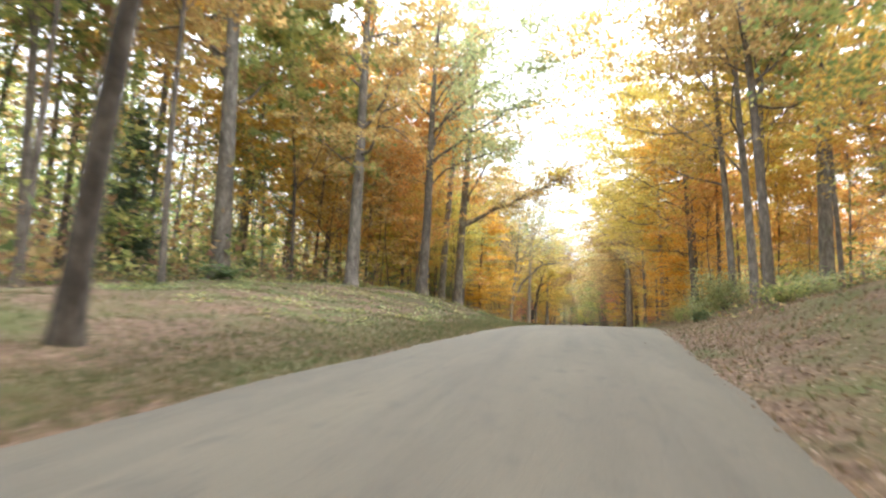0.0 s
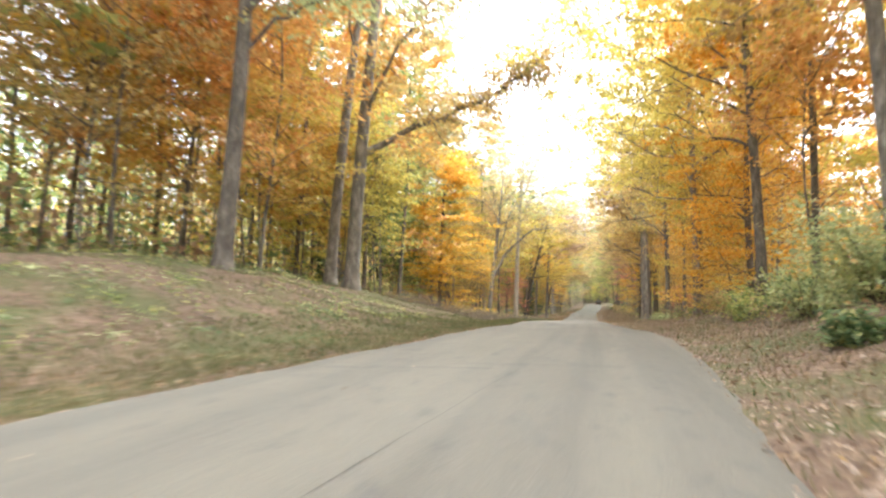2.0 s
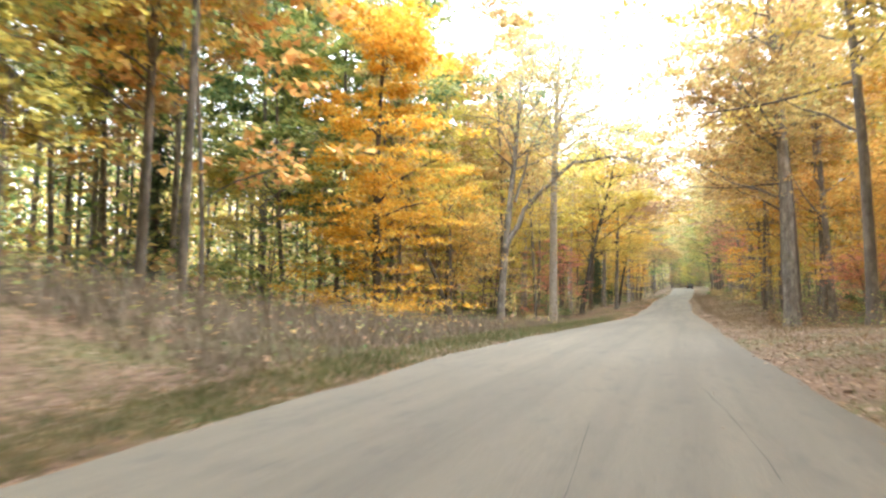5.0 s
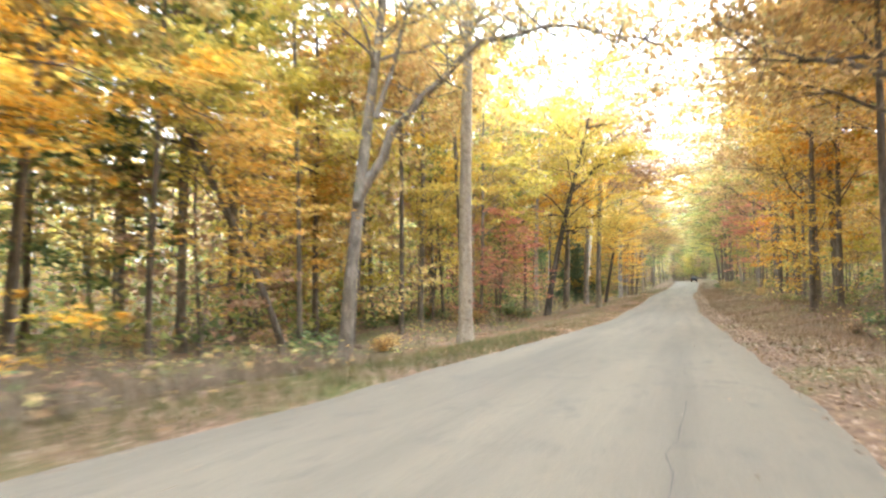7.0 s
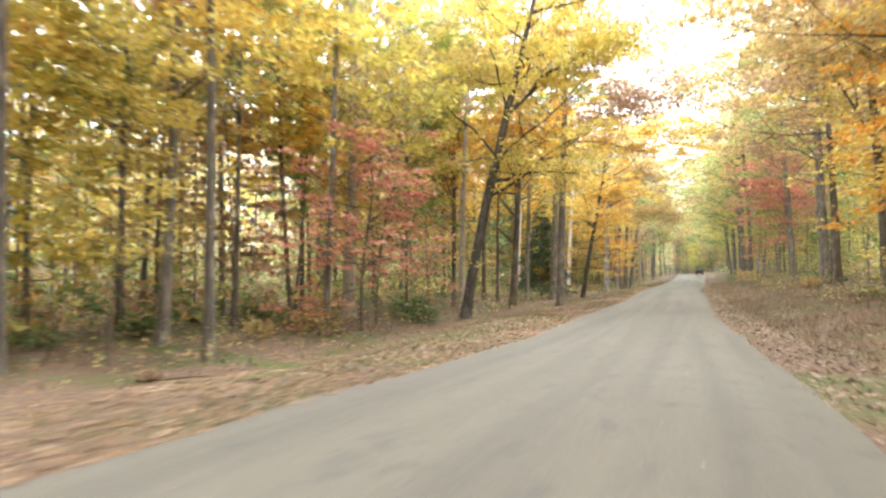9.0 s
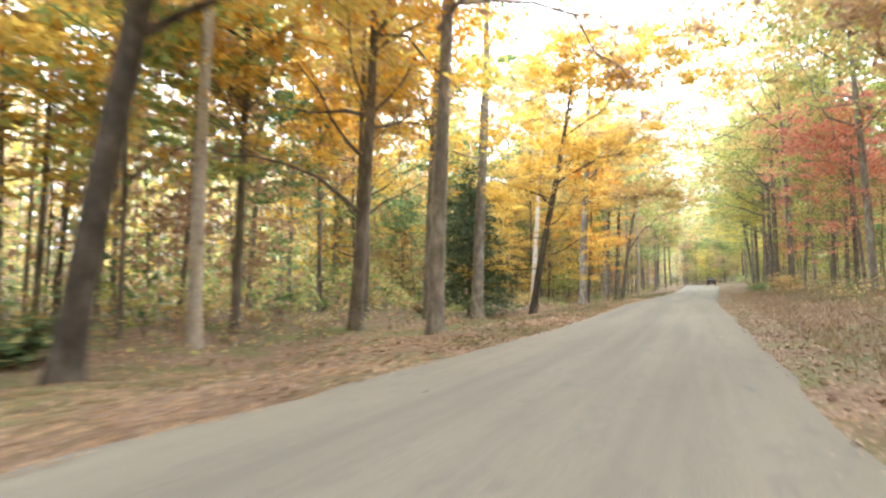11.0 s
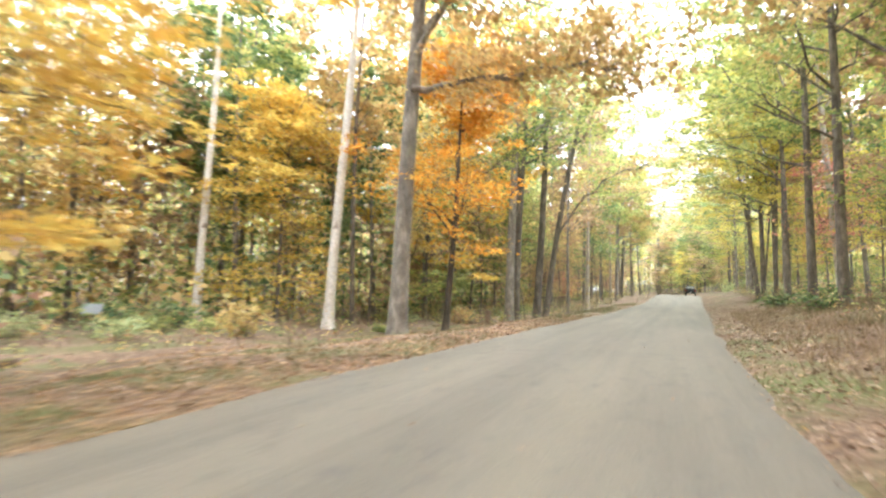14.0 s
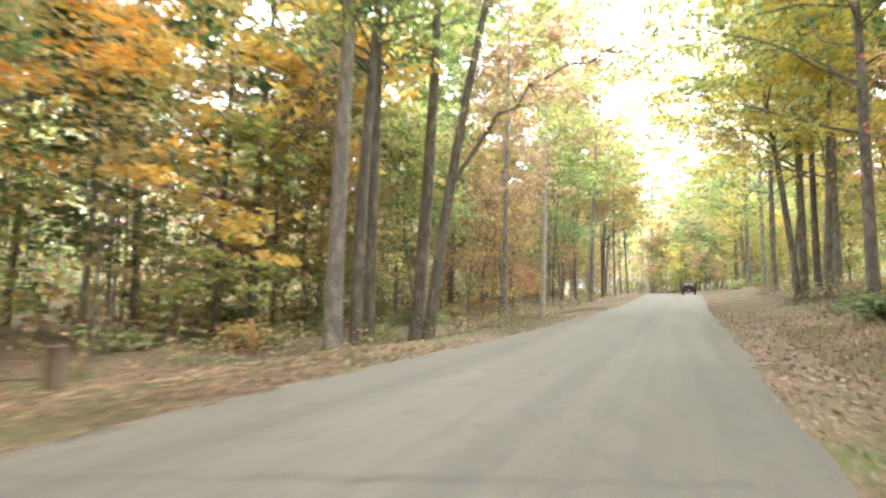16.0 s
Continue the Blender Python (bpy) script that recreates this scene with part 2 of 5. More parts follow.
soil = litter_ground("leafy_forest_soil")
dry_stalk = solid("dry_stalks", [(0.3, (0.15, 0.125, 0.095)), (0.7, (0.27, 0.225, 0.165))], 3.0, 0.95, 0.2)
tar = solid("tar_crack", [(0.3, (0.06, 0.057, 0.05)), (0.7, (0.11, 0.105, 0.092))], 5, 0.8)
grass_mat = leafy("dry_grass", [(0.0, (0.073, 0.125, 0.030)), (0.45, (0.129, 0.163, 0.047)), (0.75, (0.224, 0.185, 0.082)), (1.0, (0.292, 0.237, 0.120))], 0.0, 0.35)
straw = leafy("straw_grass", [(0.0, (0.20, 0.14, 0.075)), (0.5, (0.31, 0.225, 0.125)), (1.0, (0.42, 0.32, 0.19))], 0.0, 0.3)
litter_warm = leafy("orange_brown_fallen_leaves", [(0.0, (0.19, 0.105, 0.05)), (0.35, (0.30, 0.175, 0.08)), (0.7, (0.40, 0.25, 0.12)), (1.0, (0.48, 0.33, 0.17))], 0.0, 0.2)
litter_mat = leafy("fallen_leaves", [(0.0, (0.200, 0.130, 0.080)), (0.35, (0.292, 0.202, 0.132)), (0.65, (0.385, 0.272, 0.185)), (0.9, (0.482, 0.385, 0.300)), (1.0, (0.335, 0.206, 0.052))], 0.0, 0.2)

# ---- the lie of the land ----
ROAD_Y = [-60, -30, 0, 6, 19, 25, 31, 37, 44, 52, 62, 70, 82, 94, 108, 123, 137, 150, 165, 175, 191, 210, 240, 267, 300, 340, 420]
EDGE_X = [-5.5, -2.0, 1.5, 2.0, 3.08, 3.57, 4.18, 4.74, 5.24, 5.28, 4.75, 4.05, 3.82, 3.93, 3.95, 3.85, 3.4, 3.52, 3.6, 3.42, 3.6, 4.45, 5.3, 6.2, 5.5, -4.0, -34.0]
ROAD_Z = [-5.78, -3.5, -1.31, -0.86, -0.11, 0.16, 0.34, 0.45, 0.52, 0.52, 0.3, 0.24, 0.06, -0.21, -0.58, -0.92, -0.95, -0.89, -0.64, -0.52, -0.25, -0.05, 0.6, 1.9, 2.5, 2.0, 0.0]
W_Y, W_W = [0, 20, 32, 38, 46, 54, 64, 76, 84, 94, 112, 137, 160, 175, 185, 193, 202, 240], [6.7, 6.75, 7.03, 7.1, 7.33, 7.25, 7.05, 6.8, 6.3, 6.25, 6.25, 6.15, 6.15, 6.4, 6.3, 6.2, 6.5, 6.6]
_dense = np.arange(-60, 421, 1.0)


def _smooth(values):
    v = np.interp(_dense, ROAD_Y, values)
    k = np.exp(-np.linspace(-2, 2, 13) ** 2)
    pad = np.concatenate([v[0] - (v[1] - v[0]) * np.arange(6, 0, -1), v, v[-1] + (v[-1] - v[-2]) * np.arange(1, 7)])
    return np.convolve(pad, k / k.sum(), "valid")


_ex, _rz = _smooth(EDGE_X), _smooth(ROAD_Z)


def edge_x(y):
    return np.interp(y, _dense, _ex)


def road_w(y):
    return np.interp(y, W_Y, W_W)


def road_z(y):
    return np.interp(y, _dense, _rz)


# rise of the land beside the road: near the verge and well away from it
L_Y = [-60, 0, 12, 30, 45, 60, 75, 88, 102, 111, 125, 140, 152, 165, 190, 215, 240, 270, 420]
L_H = [0.6, 0.9, 1.2, 2.1, 2.6, 2.3, 0.9, -0.9, -1.6, -1.15, -0.85, -0.75, -0.45, -0.65, -0.75, -1.25, -1.3, -0.9, 0.0]
R_Y = [-60, 0, 20, 40, 60, 80, 95, 104, 115, 130, 150, 180, 215, 250, 420]
R_H = [1.6, 1.9, 2.0, 1.7, 1.3, 0.6, 0.0, -0.6, 0.2, 0.8, 1.0, 1.1, 1.2, 1.2, 1.0]


def sstep(a, b, v):
    u = np.clip((v - a) / (b - a), 0, 1)
    return u * u * (3 - 2 * u)


def wobble(x, y):
    return 0.13 * np.sin(x * 0.31 + 1.3) * np.sin(y * 0.27) + 0.07 * np.sin(x * 0.83 + y * 0.61) + 0.05 * np.sin(x * 1.7 - y * 1.1 + 2)


def ground_z(x, y):
    x, y = np.asarray(x, float), np.asarray(y, float)
    right, left = x - edge_x(y), edge_x(y) - road_w(y) - x
    d = np.maximum(right, left)
    side = np.where(right > left, np.interp(y, R_Y, R_H) * sstep(0.3, 7.5, right), np.interp(y, L_Y, L_H) * np.where(np.interp(y, L_Y, L_H) > 0, sstep(1.0, 13.0, left), sstep(0.6, 8.0, left)))
    far = np.where(right > left, 0.03 * np.maximum(right - 8, 0), 0.0) + 0.09 * np.clip(d - 32, 0, 110) + 0.10 * np.clip(y - 345, 0, 75) * sstep(2.0, 12.0, d)
    z = road_z(y) + side + np.minimum(far, 13.0) + wobble(x, y) * sstep(0.5, 5, d)
    return np.where(d < 0, road_z(y) - 0.08 - 0.1 * sstep(0.0, 0.5, -d), z - 0.02 - 0.06 * (1 - sstep(0.0, 0.45, d)))


def mesh_of(name, verts, faces, material, smooth=False):
    me = bpy.data.meshes.new(name)
    me.from_pydata([tuple(v) for v in verts], [], [tuple(f) for f in faces])
    me.materials.append(material)
    if smooth:
        me.polygons.foreach_set("use_smooth", [True] * len(me.polygons))
    me.update()
    return me


def quads(name, corners, material):
    """corners: (n, 3 or 4, 3) array, one loose face each."""
    n, k = corners.shape[:2]
    me = bpy.data.meshes.new(name)
    me.vertices.add(k * n)
    me.vertices.foreach_set("co", np.ascontiguousarray(corners, np.float32).ravel())
    me.loops.add(k * n)
    me.loops.foreach_set("vertex_index", np.arange(k * n, dtype=np.int32))
    me.polygons.add(n)
    me.polygons.foreach_set("loop_start", np.arange(0, k * n, k, dtype=np.int32))
    me.materials.append(material)
    me.update(calc_edges=True)
    return me


def sheet(xs, ys, height):
    gx, gy = np.meshgrid(xs, ys)
    v = np.stack([gx, gy, height(gx, gy)], -1).reshape(-1, 3)
    w, h = len(xs), len(ys)
    i = np.arange(w * h).reshape(h, w)
    f = np.stack([i[:-1, :-1], i[:-1, 1:], i[1:, 1:], i[1:, :-1]], -1).reshape(-1, 4)
    return v.tolist(), f.tolist()


def spread(lo, hi, step, far):
    mid = np.arange(lo, hi + step / 2, step)
    out = [step * 1.35 ** k for k in range(1, 60)]
    grow = np.cumsum(out)
    grow = grow[grow < far]
    return np.concatenate([lo - grow[::-1], mid, hi + grow])


v, f = sheet(np.unique(np.round(np.concatenate([spread(-30, 30, 0.6, 2600), np.arange(-9, 8.1, 0.3)]), 3)), spread(-30, 300, 1.0, 2600), lambda x, y: ground_z(x, np.clip(y, -60, 420)))
ground = tagged(new("ground", mesh_of("ground", v, f, soil, True)), "brown leaf-strewn forest floor with mossy green patches", "ground", kind="structure")

ys = np.arange(-58, 400, 1.0)
cols = np.concatenate([[-0.03], np.linspace(0, 1, 13), [1.03]])
rv, rf = [], []
rng = np.random.default_rng(5)
for y in ys:
    ragged_l, ragged_r = 0.07 * math.sin(y * 0.9) + 0.05 * rng.normal(), 0.05 * math.sin(y * 0.7 + 1) + 0.04 * rng.normal()
    for c in cols:
        w = ragged_r if c >= 1 else -ragged_l if c <= 0 else 0
        rv.append((edge_x(y) - road_w(y) * (1 - c) + w, y, road_z(y) - 0.03 + 0.05 * (1 - (2 * c - 1) ** 2) - (0.09 if c < 0 or c > 1 else 0)))
n = len(cols)
for a in range(len(ys) - 1):
    for b in range(n - 1):
        rf.append((a * n + b, a * n + b + 1, (a + 1) * n + b + 1, (a + 1) * n + b))
road = tagged(new("road", mesh_of("road", rv, rf, asphalt, True)), "narrow worn grey asphalt park road without markings", "road", kind="structure")


# ---- trees ----
def tube(V, F, pts, radii, sides=8):
    """Appends a tapered tube through pts, joined to the nearest point of what is there."""
    base = len(V)
    root = None
    if base:
        p0 = Vector(pts[0])
        root = min(range(0, base, 3), key=lambda i: (V[i] - p0).length_squared)
    pts = [Vector(p) for p in pts]
    for k, p in enumerate(pts):
        d = (pts[min(k + 1, len(pts) - 1)] - pts[max(k - 1, 0)]).normalized()
        side = d.cross(Vector((0.3, 1, 0.1))).normalized()
        up = side.cross(d)
        for s in range(sides):
            a = 2 * math.pi * s / sides
            V.append(p + (side * math.cos(a) + up * math.sin(a)) * radii[k])
    for k in range(len(pts) - 1):
        for s in range(sides):
            q = base + k * sides
            F.append((q + s, q + (s + 1) % sides, q + sides + (s + 1) % sides, q + sides + s))
    F.append(tuple(base + (len(pts) - 1) * sides + s for s in range(sides)))
    if root is not None:
        F.append((base, base + 1, root))


def leaf_quads(centres, size, rng, flat=1.1):
    """Folded little leaf shapes round the given places."""
    n = len(centres)
    nrm = rng.normal(size=(n, 3))
    nrm[:, 2] = np.abs(nrm[:, 2]) + flat
    nrm /= np.linalg.norm(nrm, axis=1, keepdims=True)
    a = np.cross(nrm, rng.normal(size=(n, 3)))
    a /= np.linalg.norm(a, axis=1, keepdims=True)
    b = np.cross(nrm, a)
    s = (size * rng.uniform(0.6, 1.35, n))[:, None]
    w = s * rng.uniform(0.45, 0.75, n)[:, None]
    droop = -nrm * s * 0.18
    return np.stack([centres - a * s * 0.5, centres + a * s * 0.36 + b * w * 0.6, centres + a * s * 0.36 - b * w * 0.6 + droop], 1)


def grow(seed, height, girth, lean=(0, 0), bare=0.4, reach=4.6, leaves=3200, leaf=0.3, forks=0, limbs=14, lows=(), dense=1.0, crown_top=1.0, bend=0.8, twigs=5, arms=()):
    """Trunk with limbs (verts, faces) and the leaves' quads. lean: how far the top stands aside; lows: extra limbs (z, way in degrees, length, rise)."""
    rng = np.random.default_rng(seed)
    V, F, tips = [], [], []
    bole = (V, F)
    ph = rng.uniform(0, 6.28, 2)

    def axis(u):
        return Vector((lean[0] * max(u, 0) ** 1.15 + bend * 0.35 * math.sin(u * 4.5 + ph[0]) * u, lean[1] * max(u, 0) ** 1.15 + bend * 0.35 * math.sin(u * 4.0 + ph[1]) * u, height * u))

    def stem(points, r0, r1, sides):
        k = len(points) - 1
        tube(V, F, points, [r0 + (r1 - r0) * (j / k) ** 0.9 for j in range(k + 1)], sides)

    us = [-0.03, 0.0, 0.02, 0.06, 0.15, 0.3, 0.45, 0.6, 0.72, 0.84, 1.0]
    prof = [1.7, 1.5, 1.22, 1.05, 0.97, 0.88, 0.78, 0.64, 0.48, 0.3, 0.06]
    tube(V, F, [axis(u) for u in us], [girth / 2 * p for p in prof], 10 if twigs > 3 else 7)
    starts = [(u, az, None, None) for u, az in zip(np.sort(rng.uniform(bare, 0.95, limbs)), rng.uniform(0, 6.28, limbs) )]
    starts += [(z / height, radians(way), length, rise) for z, way, length, rise in lows]
    for k in range(forks):
        starts.append((rng.uniform(0.38, 0.55), rng.uniform(0, 6.28), height * 0.4, 2.2))
    for u, az, length, rise in starts:
        p = axis(u)
        length = length or reach * (1.15 - 0.7 * max(0, u - 0.4)) * rng.uniform(0.7, 1.25)
        rise = rng.uniform(0.35, 1.1) if rise is None else rise
        out = Vector((math.cos(az), math.sin(az), rise)).normalized()
        pts, q = [p], p.copy()
        d = out.copy()
        for j in range(5):
            d = (d + Vector(rng.normal(0, 0.25, 3)) + Vector((0, 0, 0.05))).normalized()
            q = q + d * length / 5
            pts.append(q.copy())
            if j >= 1:
                tips.append((q.copy(), 0.28 + 0.1 * j))
        r = girth * (0.5 - 0.38 * u) * (0.5 if rise < 1.5 else 0.75)
        if rise < 0.3 and length < 5.6:
            r *= 0.45
        stem(pts, max(r, 0.03), 0.012, 6 if twigs > 3 else 4)
        for _ in range(twigs):
            j = rng.integers(2, 6)
            q2, d2 = pts[j].copy(), (out + Vector(rng.normal(0, 0.7, 3))).normalized()
            br = [q2.copy()]
            for _ in range(3):
                d2 = (d2 + Vector(rng.normal(0, 0.25, 3))).normalized()
                q2 = q2 + d2 * length * 0.15
                br.append(q2.copy())
            stem(br, max(r * 0.35, 0.016), 0.008, 4 if twigs > 3 else 3)
            tips.append((q2, 0.8))
    great = []
    for way, r0 in arms:
        # a great limb along its own way, with side shoots
        V, F = [], []
        great.append((V, F))
        pts = []
        for a, b in zip(way[:-1], way[1:]):
            a, b = Vector(a), Vector(b)
            pts += [a + (b - a) * (j / 4) + Vector(rng.normal(0, 0.1, 3)) for j in range(4)]
        pts.append(Vector(way[-1]))
        stem(pts, r0, 0.03, 8)
        for j in range(3, len(pts)):
            for _ in range(3):
                q2, d2 = pts[j].copy(), Vector((rng.normal(0.4, 0.6), rng.normal(0, 0.8), rng.normal(0.35, 0.5))).normalized()
                br = [q2.copy()]
                for _ in range(4):
                    d2 = (d2 + Vector(rng.normal(0, 0.25, 3))).normalized()
                    q2 = q2 + d2 * 0.55
                    br.append(q2.copy())
                    tips.append((q2.copy(), 0.4))
                stem(br, r0 * 0.22, 0.008, 4)
    tips.append((axis(0.97), 0.8))
    c = np.array([t[0] for t in tips])
    wgt = np.array([t[1] for t in tips])
    pick = rng.choice(len(c), leaves, p=wgt / wgt.sum())
    # each tip carries two or three flat sprays
    spray = rng.normal(size=(len(c), 2, 3)) * (0.8 * dense, 0.8 * dense, 0.5 * dense)
    which = rng.integers(0, 2, leaves)
    pos = c[pick] + spray[pick, which] + rng.normal(size=(leaves, 3)) * (0.42 * dense, 0.42 * dense, 0.1 * dense)
    pos[:, 2] = np.minimum(pos[:, 2], height * crown_top + 1.2)
    return bole[0], bole[1], leaf_quads(pos, leaf * (1 + 0.5 * sstep(7, 15, pos[:, 2])), rng), great


def tree_thing(name, label, grown, bark, leaves, at, turn=0.0, group="", category="tree"):
    V, F, Q, *rest = grown
    thing = tagged(new(name), label, category, group)
    trunk = new("trunk", mesh_of("trunk", V, F, bark, True))
    trunk.parent = thing
    for lv, lf in (rest[0] if rest else ()):
        new("limb", mesh_of("limb", lv, lf, bark, True)).parent = thing
    if Q is not None:
        crown = new("crown", quads("crown", Q, leaves))
        crown.parent = thing
    thing.matrix_world = pose(*at, 0, 0, turn)
    return thing


def stand(x, y, sink=0.05):
    return (x, y, float(ground_z(x, y)) - sink)


# ---- the trees that stand along the road ----
taken = []


def plant(x, y, h, g, bark, leaf_kind, lean, more, label):
    """One tree of the roadside: place, height, girth, bark, leaves, lean, keywords for grow()."""
    if -12 < x < 0 and 135 < y < 195 and abs(y - 166) > 2:
        # these reach high over the road
        more["lows"] = more.get("lows", ()) + ((13.0, 5, 8.5, 0.35), (16.0, 25, 9.0, 0.4), (19.0, -18, 8.5, 0.4))
        more["leaves"] += 700
    more["leaves"], more["leaf"] = int(more["leaves"] * 1.85), more["leaf"] * 0.83
    tree_thing("tree", label, grow(100 + len(taken), h * 1.38, g, (lean[0] * 1.13, lean[1] * 1.13), **more), bark, LEAF[leaf_kind], stand(x, y))
    taken.append((x, y))


plant(-9.9, 9.6, 19, 0.52, bark_black, "orange", (2.2, 0.5), dict(reach=5.6, bare=0.42, leaves=4860, leaf=0.22), "dark-barked oak leaning slightly, orange autumn leaves")
plant(-22.0, 32.2, 22, 1.2, bark_grey, "gold", (-0.8, 0), dict(reach=6.2, bare=0.36, forks=2, leaves=7600, leaf=0.28, limbs=15), "thick pale-grey oak forking high above a grassy bank")
plant(-15.1, 37.2, 20, 0.85, bark_grey, "gold", (0.6, 0), dict(reach=6.0, bare=0.34, leaves=6300, leaf=0.27, limbs=14, lows=((9.5, -20, 6.5, -0.1), (7.5, -60, 5.0, 0.2), (8.5, 200, 5.5, 0.2))), "tall grey oak with golden-brown leaves")
plant(-12.2, 45.6, 20, 0.75, bark_dark, "pale", (0.9, 0.3), dict(arms=((((0.3, 0, 11.0), (3.5, 0.8, 14.0), (6.5, 1.5, 16.0), (9.0, 2.0, 17.0)), 0.16), (((0.5, 0, 14.0), (4.0, 0.5, 17.5), (7.5, 1.0, 19.5), (11.0, 1.0, 19.5)), 0.11), (((0.6, 0, 16.5), (4.0, -0.5, 20.5), (8.0, -0.5, 23.0), (11.0, 0, 22.5)), 0.1), (((0.4, 0, 9.5), (3.0, 0.5, 11.5), (5.5, 0.8, 12.2), (8.0, 1.0, 11.2)), 0.09)), bare=0.4, leaves=5000, twigs=9, reach=6.5, leaf=0.27), "tall oak with thin pale green leaves on a grassy bank")
plant(-11.6, 57.4, 22, 0.85, bark_grey, "gold", (1.2, 0), dict(arms=((((0.3, 0, 8.2), (3.0, 1.0, 10.0), (5.6, 2.0, 11.4), (8.6, 2.8, 13.0), (10.6, 3.0, 14.6)), 0.26), (((0.4, 0, 10.5), (3.0, -1.5, 14.5), (6.0, -2.0, 17.5)), 0.14),), bare=0.5, leaves=4200, reach=6.5, leaf=0.27, limbs=9), "big oak with a heavy limb reaching towards the road")
plant(-13.6, 58.6, 21, 0.7, bark_grey, "orange", (1.6, 0.2), dict(bare=0.5, leaves=4500, reach=6.5, leaf=0.27, limbs=9), "grey oak standing beside a bigger twin")
plant(-14.4, 74.4, 17, 0.34, bark_dark, "gold", (0.9, -0.8), dict(reach=5.6, bare=0.45, leaves=4500, leaf=0.24), "slim dark straight young oak")
plant(-14.3, 88.7, 14, 0.5, bark_black, "maple", (-0.1, 0), dict(lows=((1.4, -60, 3.8, -0.05), (2.2, -15, 4.4, -0.05), (2.7, -115, 4.2, -0.02), (3.4, -70, 4.4, 0.0), (4.2, -150, 4.2, 0.05), (4.8, -10, 4.4, 0.05), (5.8, -90, 4.2, 0.1), (6.8, -40, 4.4, 0.12), (7.4, -140, 4.2, 0.12), (8.6, -75, 4.2, 0.2)), bare=0.3, leaves=11500, leaf=0.26, limbs=14, reach=3.6), "dark-stemmed maple thickly covered in orange leaves down low")
plant(-11.3, 103.4, 18, 0.62, bark_grey, "gold", (1.5, 1.5), dict(arms=((((0.4, 0.2, 7.2), (2.6, 0.9, 11.2), (5.7, 1.5, 14.0), (9.2, 2.0, 14.4), (12.4, 2.4, 13.4)), 0.25), (((1.2, 0.6, 11.0), (2.6, 1.2, 16.0), (4.6, 1.5, 20.5)), 0.14),), reach=5.6, bare=0.5, leaves=3000, leaf=0.22, limbs=17, twigs=11), "leaning grey oak with one long arching limb")
plant(-8.5, 110.8, 21, 0.72, bark_pale, "pale", (0.8, -0.8), dict(arms=((((0.3, 0, 17.0), (3.0, 0.4, 19.5), (6.0, 0.6, 21.0), (9.5, 0.8, 21.5)), 0.15), (((0.3, 0, 15.5), (2.5, -0.5, 17.0), (5.0, -0.8, 17.6), (7.5, -1.0, 17.0)), 0.1), (((0.3, 0, 17.5), (-1.6, 0.5, 20.5), (-3.0, 0.5, 24.0)), 0.12), (((0.4, 0, 18.0), (1.8, -0.6, 22.0), (3.4, -0.8, 26.0)), 0.12)), bare=0.5, leaves=4200, reach=6.5, leaf=0.22, limbs=20, twigs=12), "tall straight pale trunk with thin leaves")
plant(9.3, 104.6, 21, 0.9, bark_grey, "gold", (-0.9, -0.8), dict(arms=((((-0.3, 0, 9.2), (-3.0, 0.2, 10.2), (-5.5, 0.3, 12.0)), 0.13), (((-0.3, 0, 12.5), (-3.4, -0.5, 15.5), (-6.0, -0.6, 17.5)), 0.14),), reach=5.6, bare=0.42, leaves=4000, leaf=0.27), "thick straight grey oak beside the road")
plant(-16.0, 105.3, 12, 0.36, bark_dark, "yellow", (-4.6, -4.6), dict(reach=5.6, bare=0.25, leaves=5670, leaf=0.24), "slim dark leaning tree with yellow leaves")
plant(-16.9, 123.0, 18, 0.45, bark_grey, "amber", (0.4, 0), dict(reach=5.6, bare=0.35, leaves=4050, leaf=0.27), "grey tree with amber leaves")
plant(-18.6, 139.0, 20, 0.85, bark_pale, "gold", (0.4, 0), dict(arms=((((0.4, 0, 9.0), (3.0, 0, 12.5), (6.0, 0.3, 15.0), (9.5, 0.5, 16.5)), 0.15), (((0.4, 0, 11.0), (3.5, 0.5, 16.0), (7.0, 0.8, 20.0)), 0.13)), reach=5.6, bare=0.5, forks=2, leaves=3240, leaf=0.27), "thick pale forked trunk with few leaves, long limbs")
plant(-10.6, 139.9, 18, 0.62, bark_black, "yellow", (4.9, 0.4), dict(arms=((((1.7, -0.3, 8.6), (3.6, 0, 8.9), (6.8, 0.2, 8.8)), 0.13), (((3.0, -0.5, 12.5), (5.6, -0.3, 15.0), (8.5, 0, 16.0)), 0.12),), reach=5.6, bare=0.3, leaves=7500, leaf=0.24, limbs=15), "dark leaning tree full of yellow leaves")
plant(-13.1, 145.7, 19, 0.45, bark_pale, "yellow", (0.5, 0), dict(reach=5.6, bare=0.5, leaves=3240, leaf=0.27), "slim pale straight tree, yellow leaves high up")
plant(-11.2, 152.5, 15, 0.58, bark_dark, "maple", (0.9, 0.2), dict(reach=5.2, bare=0.22, leaves=5000, leaf=0.24, limbs=15), "dark-stemmed tree with bright orange-yellow leaves")
plant(-7.1, 151.7, 21, 0.58, bark_grey, "rust", (0.6, 0), dict(arms=((((0.2, 0, 12.0), (2.6, -0.5, 14.5), (5.5, -0.8, 15.8), (8.5, -1.0, 15.4)), 0.1), (((0.2, 0, 15.5), (3.0, 0.5, 19.0), (6.5, 0.8, 21.0)), 0.1)), reach=5.6, bare=0.45, leaves=4320, leaf=0.27), "thick straight grey trunk, rust-brown leaves")
plant(-10.8, 166.1, 21, 0.7, bark_grey, "green", (0.6, 0), dict(reach=5.6, bare=0.6, leaves=2160, leaf=0.27, limbs=8), "tall clean grey trunk, sparse leaves at the top")
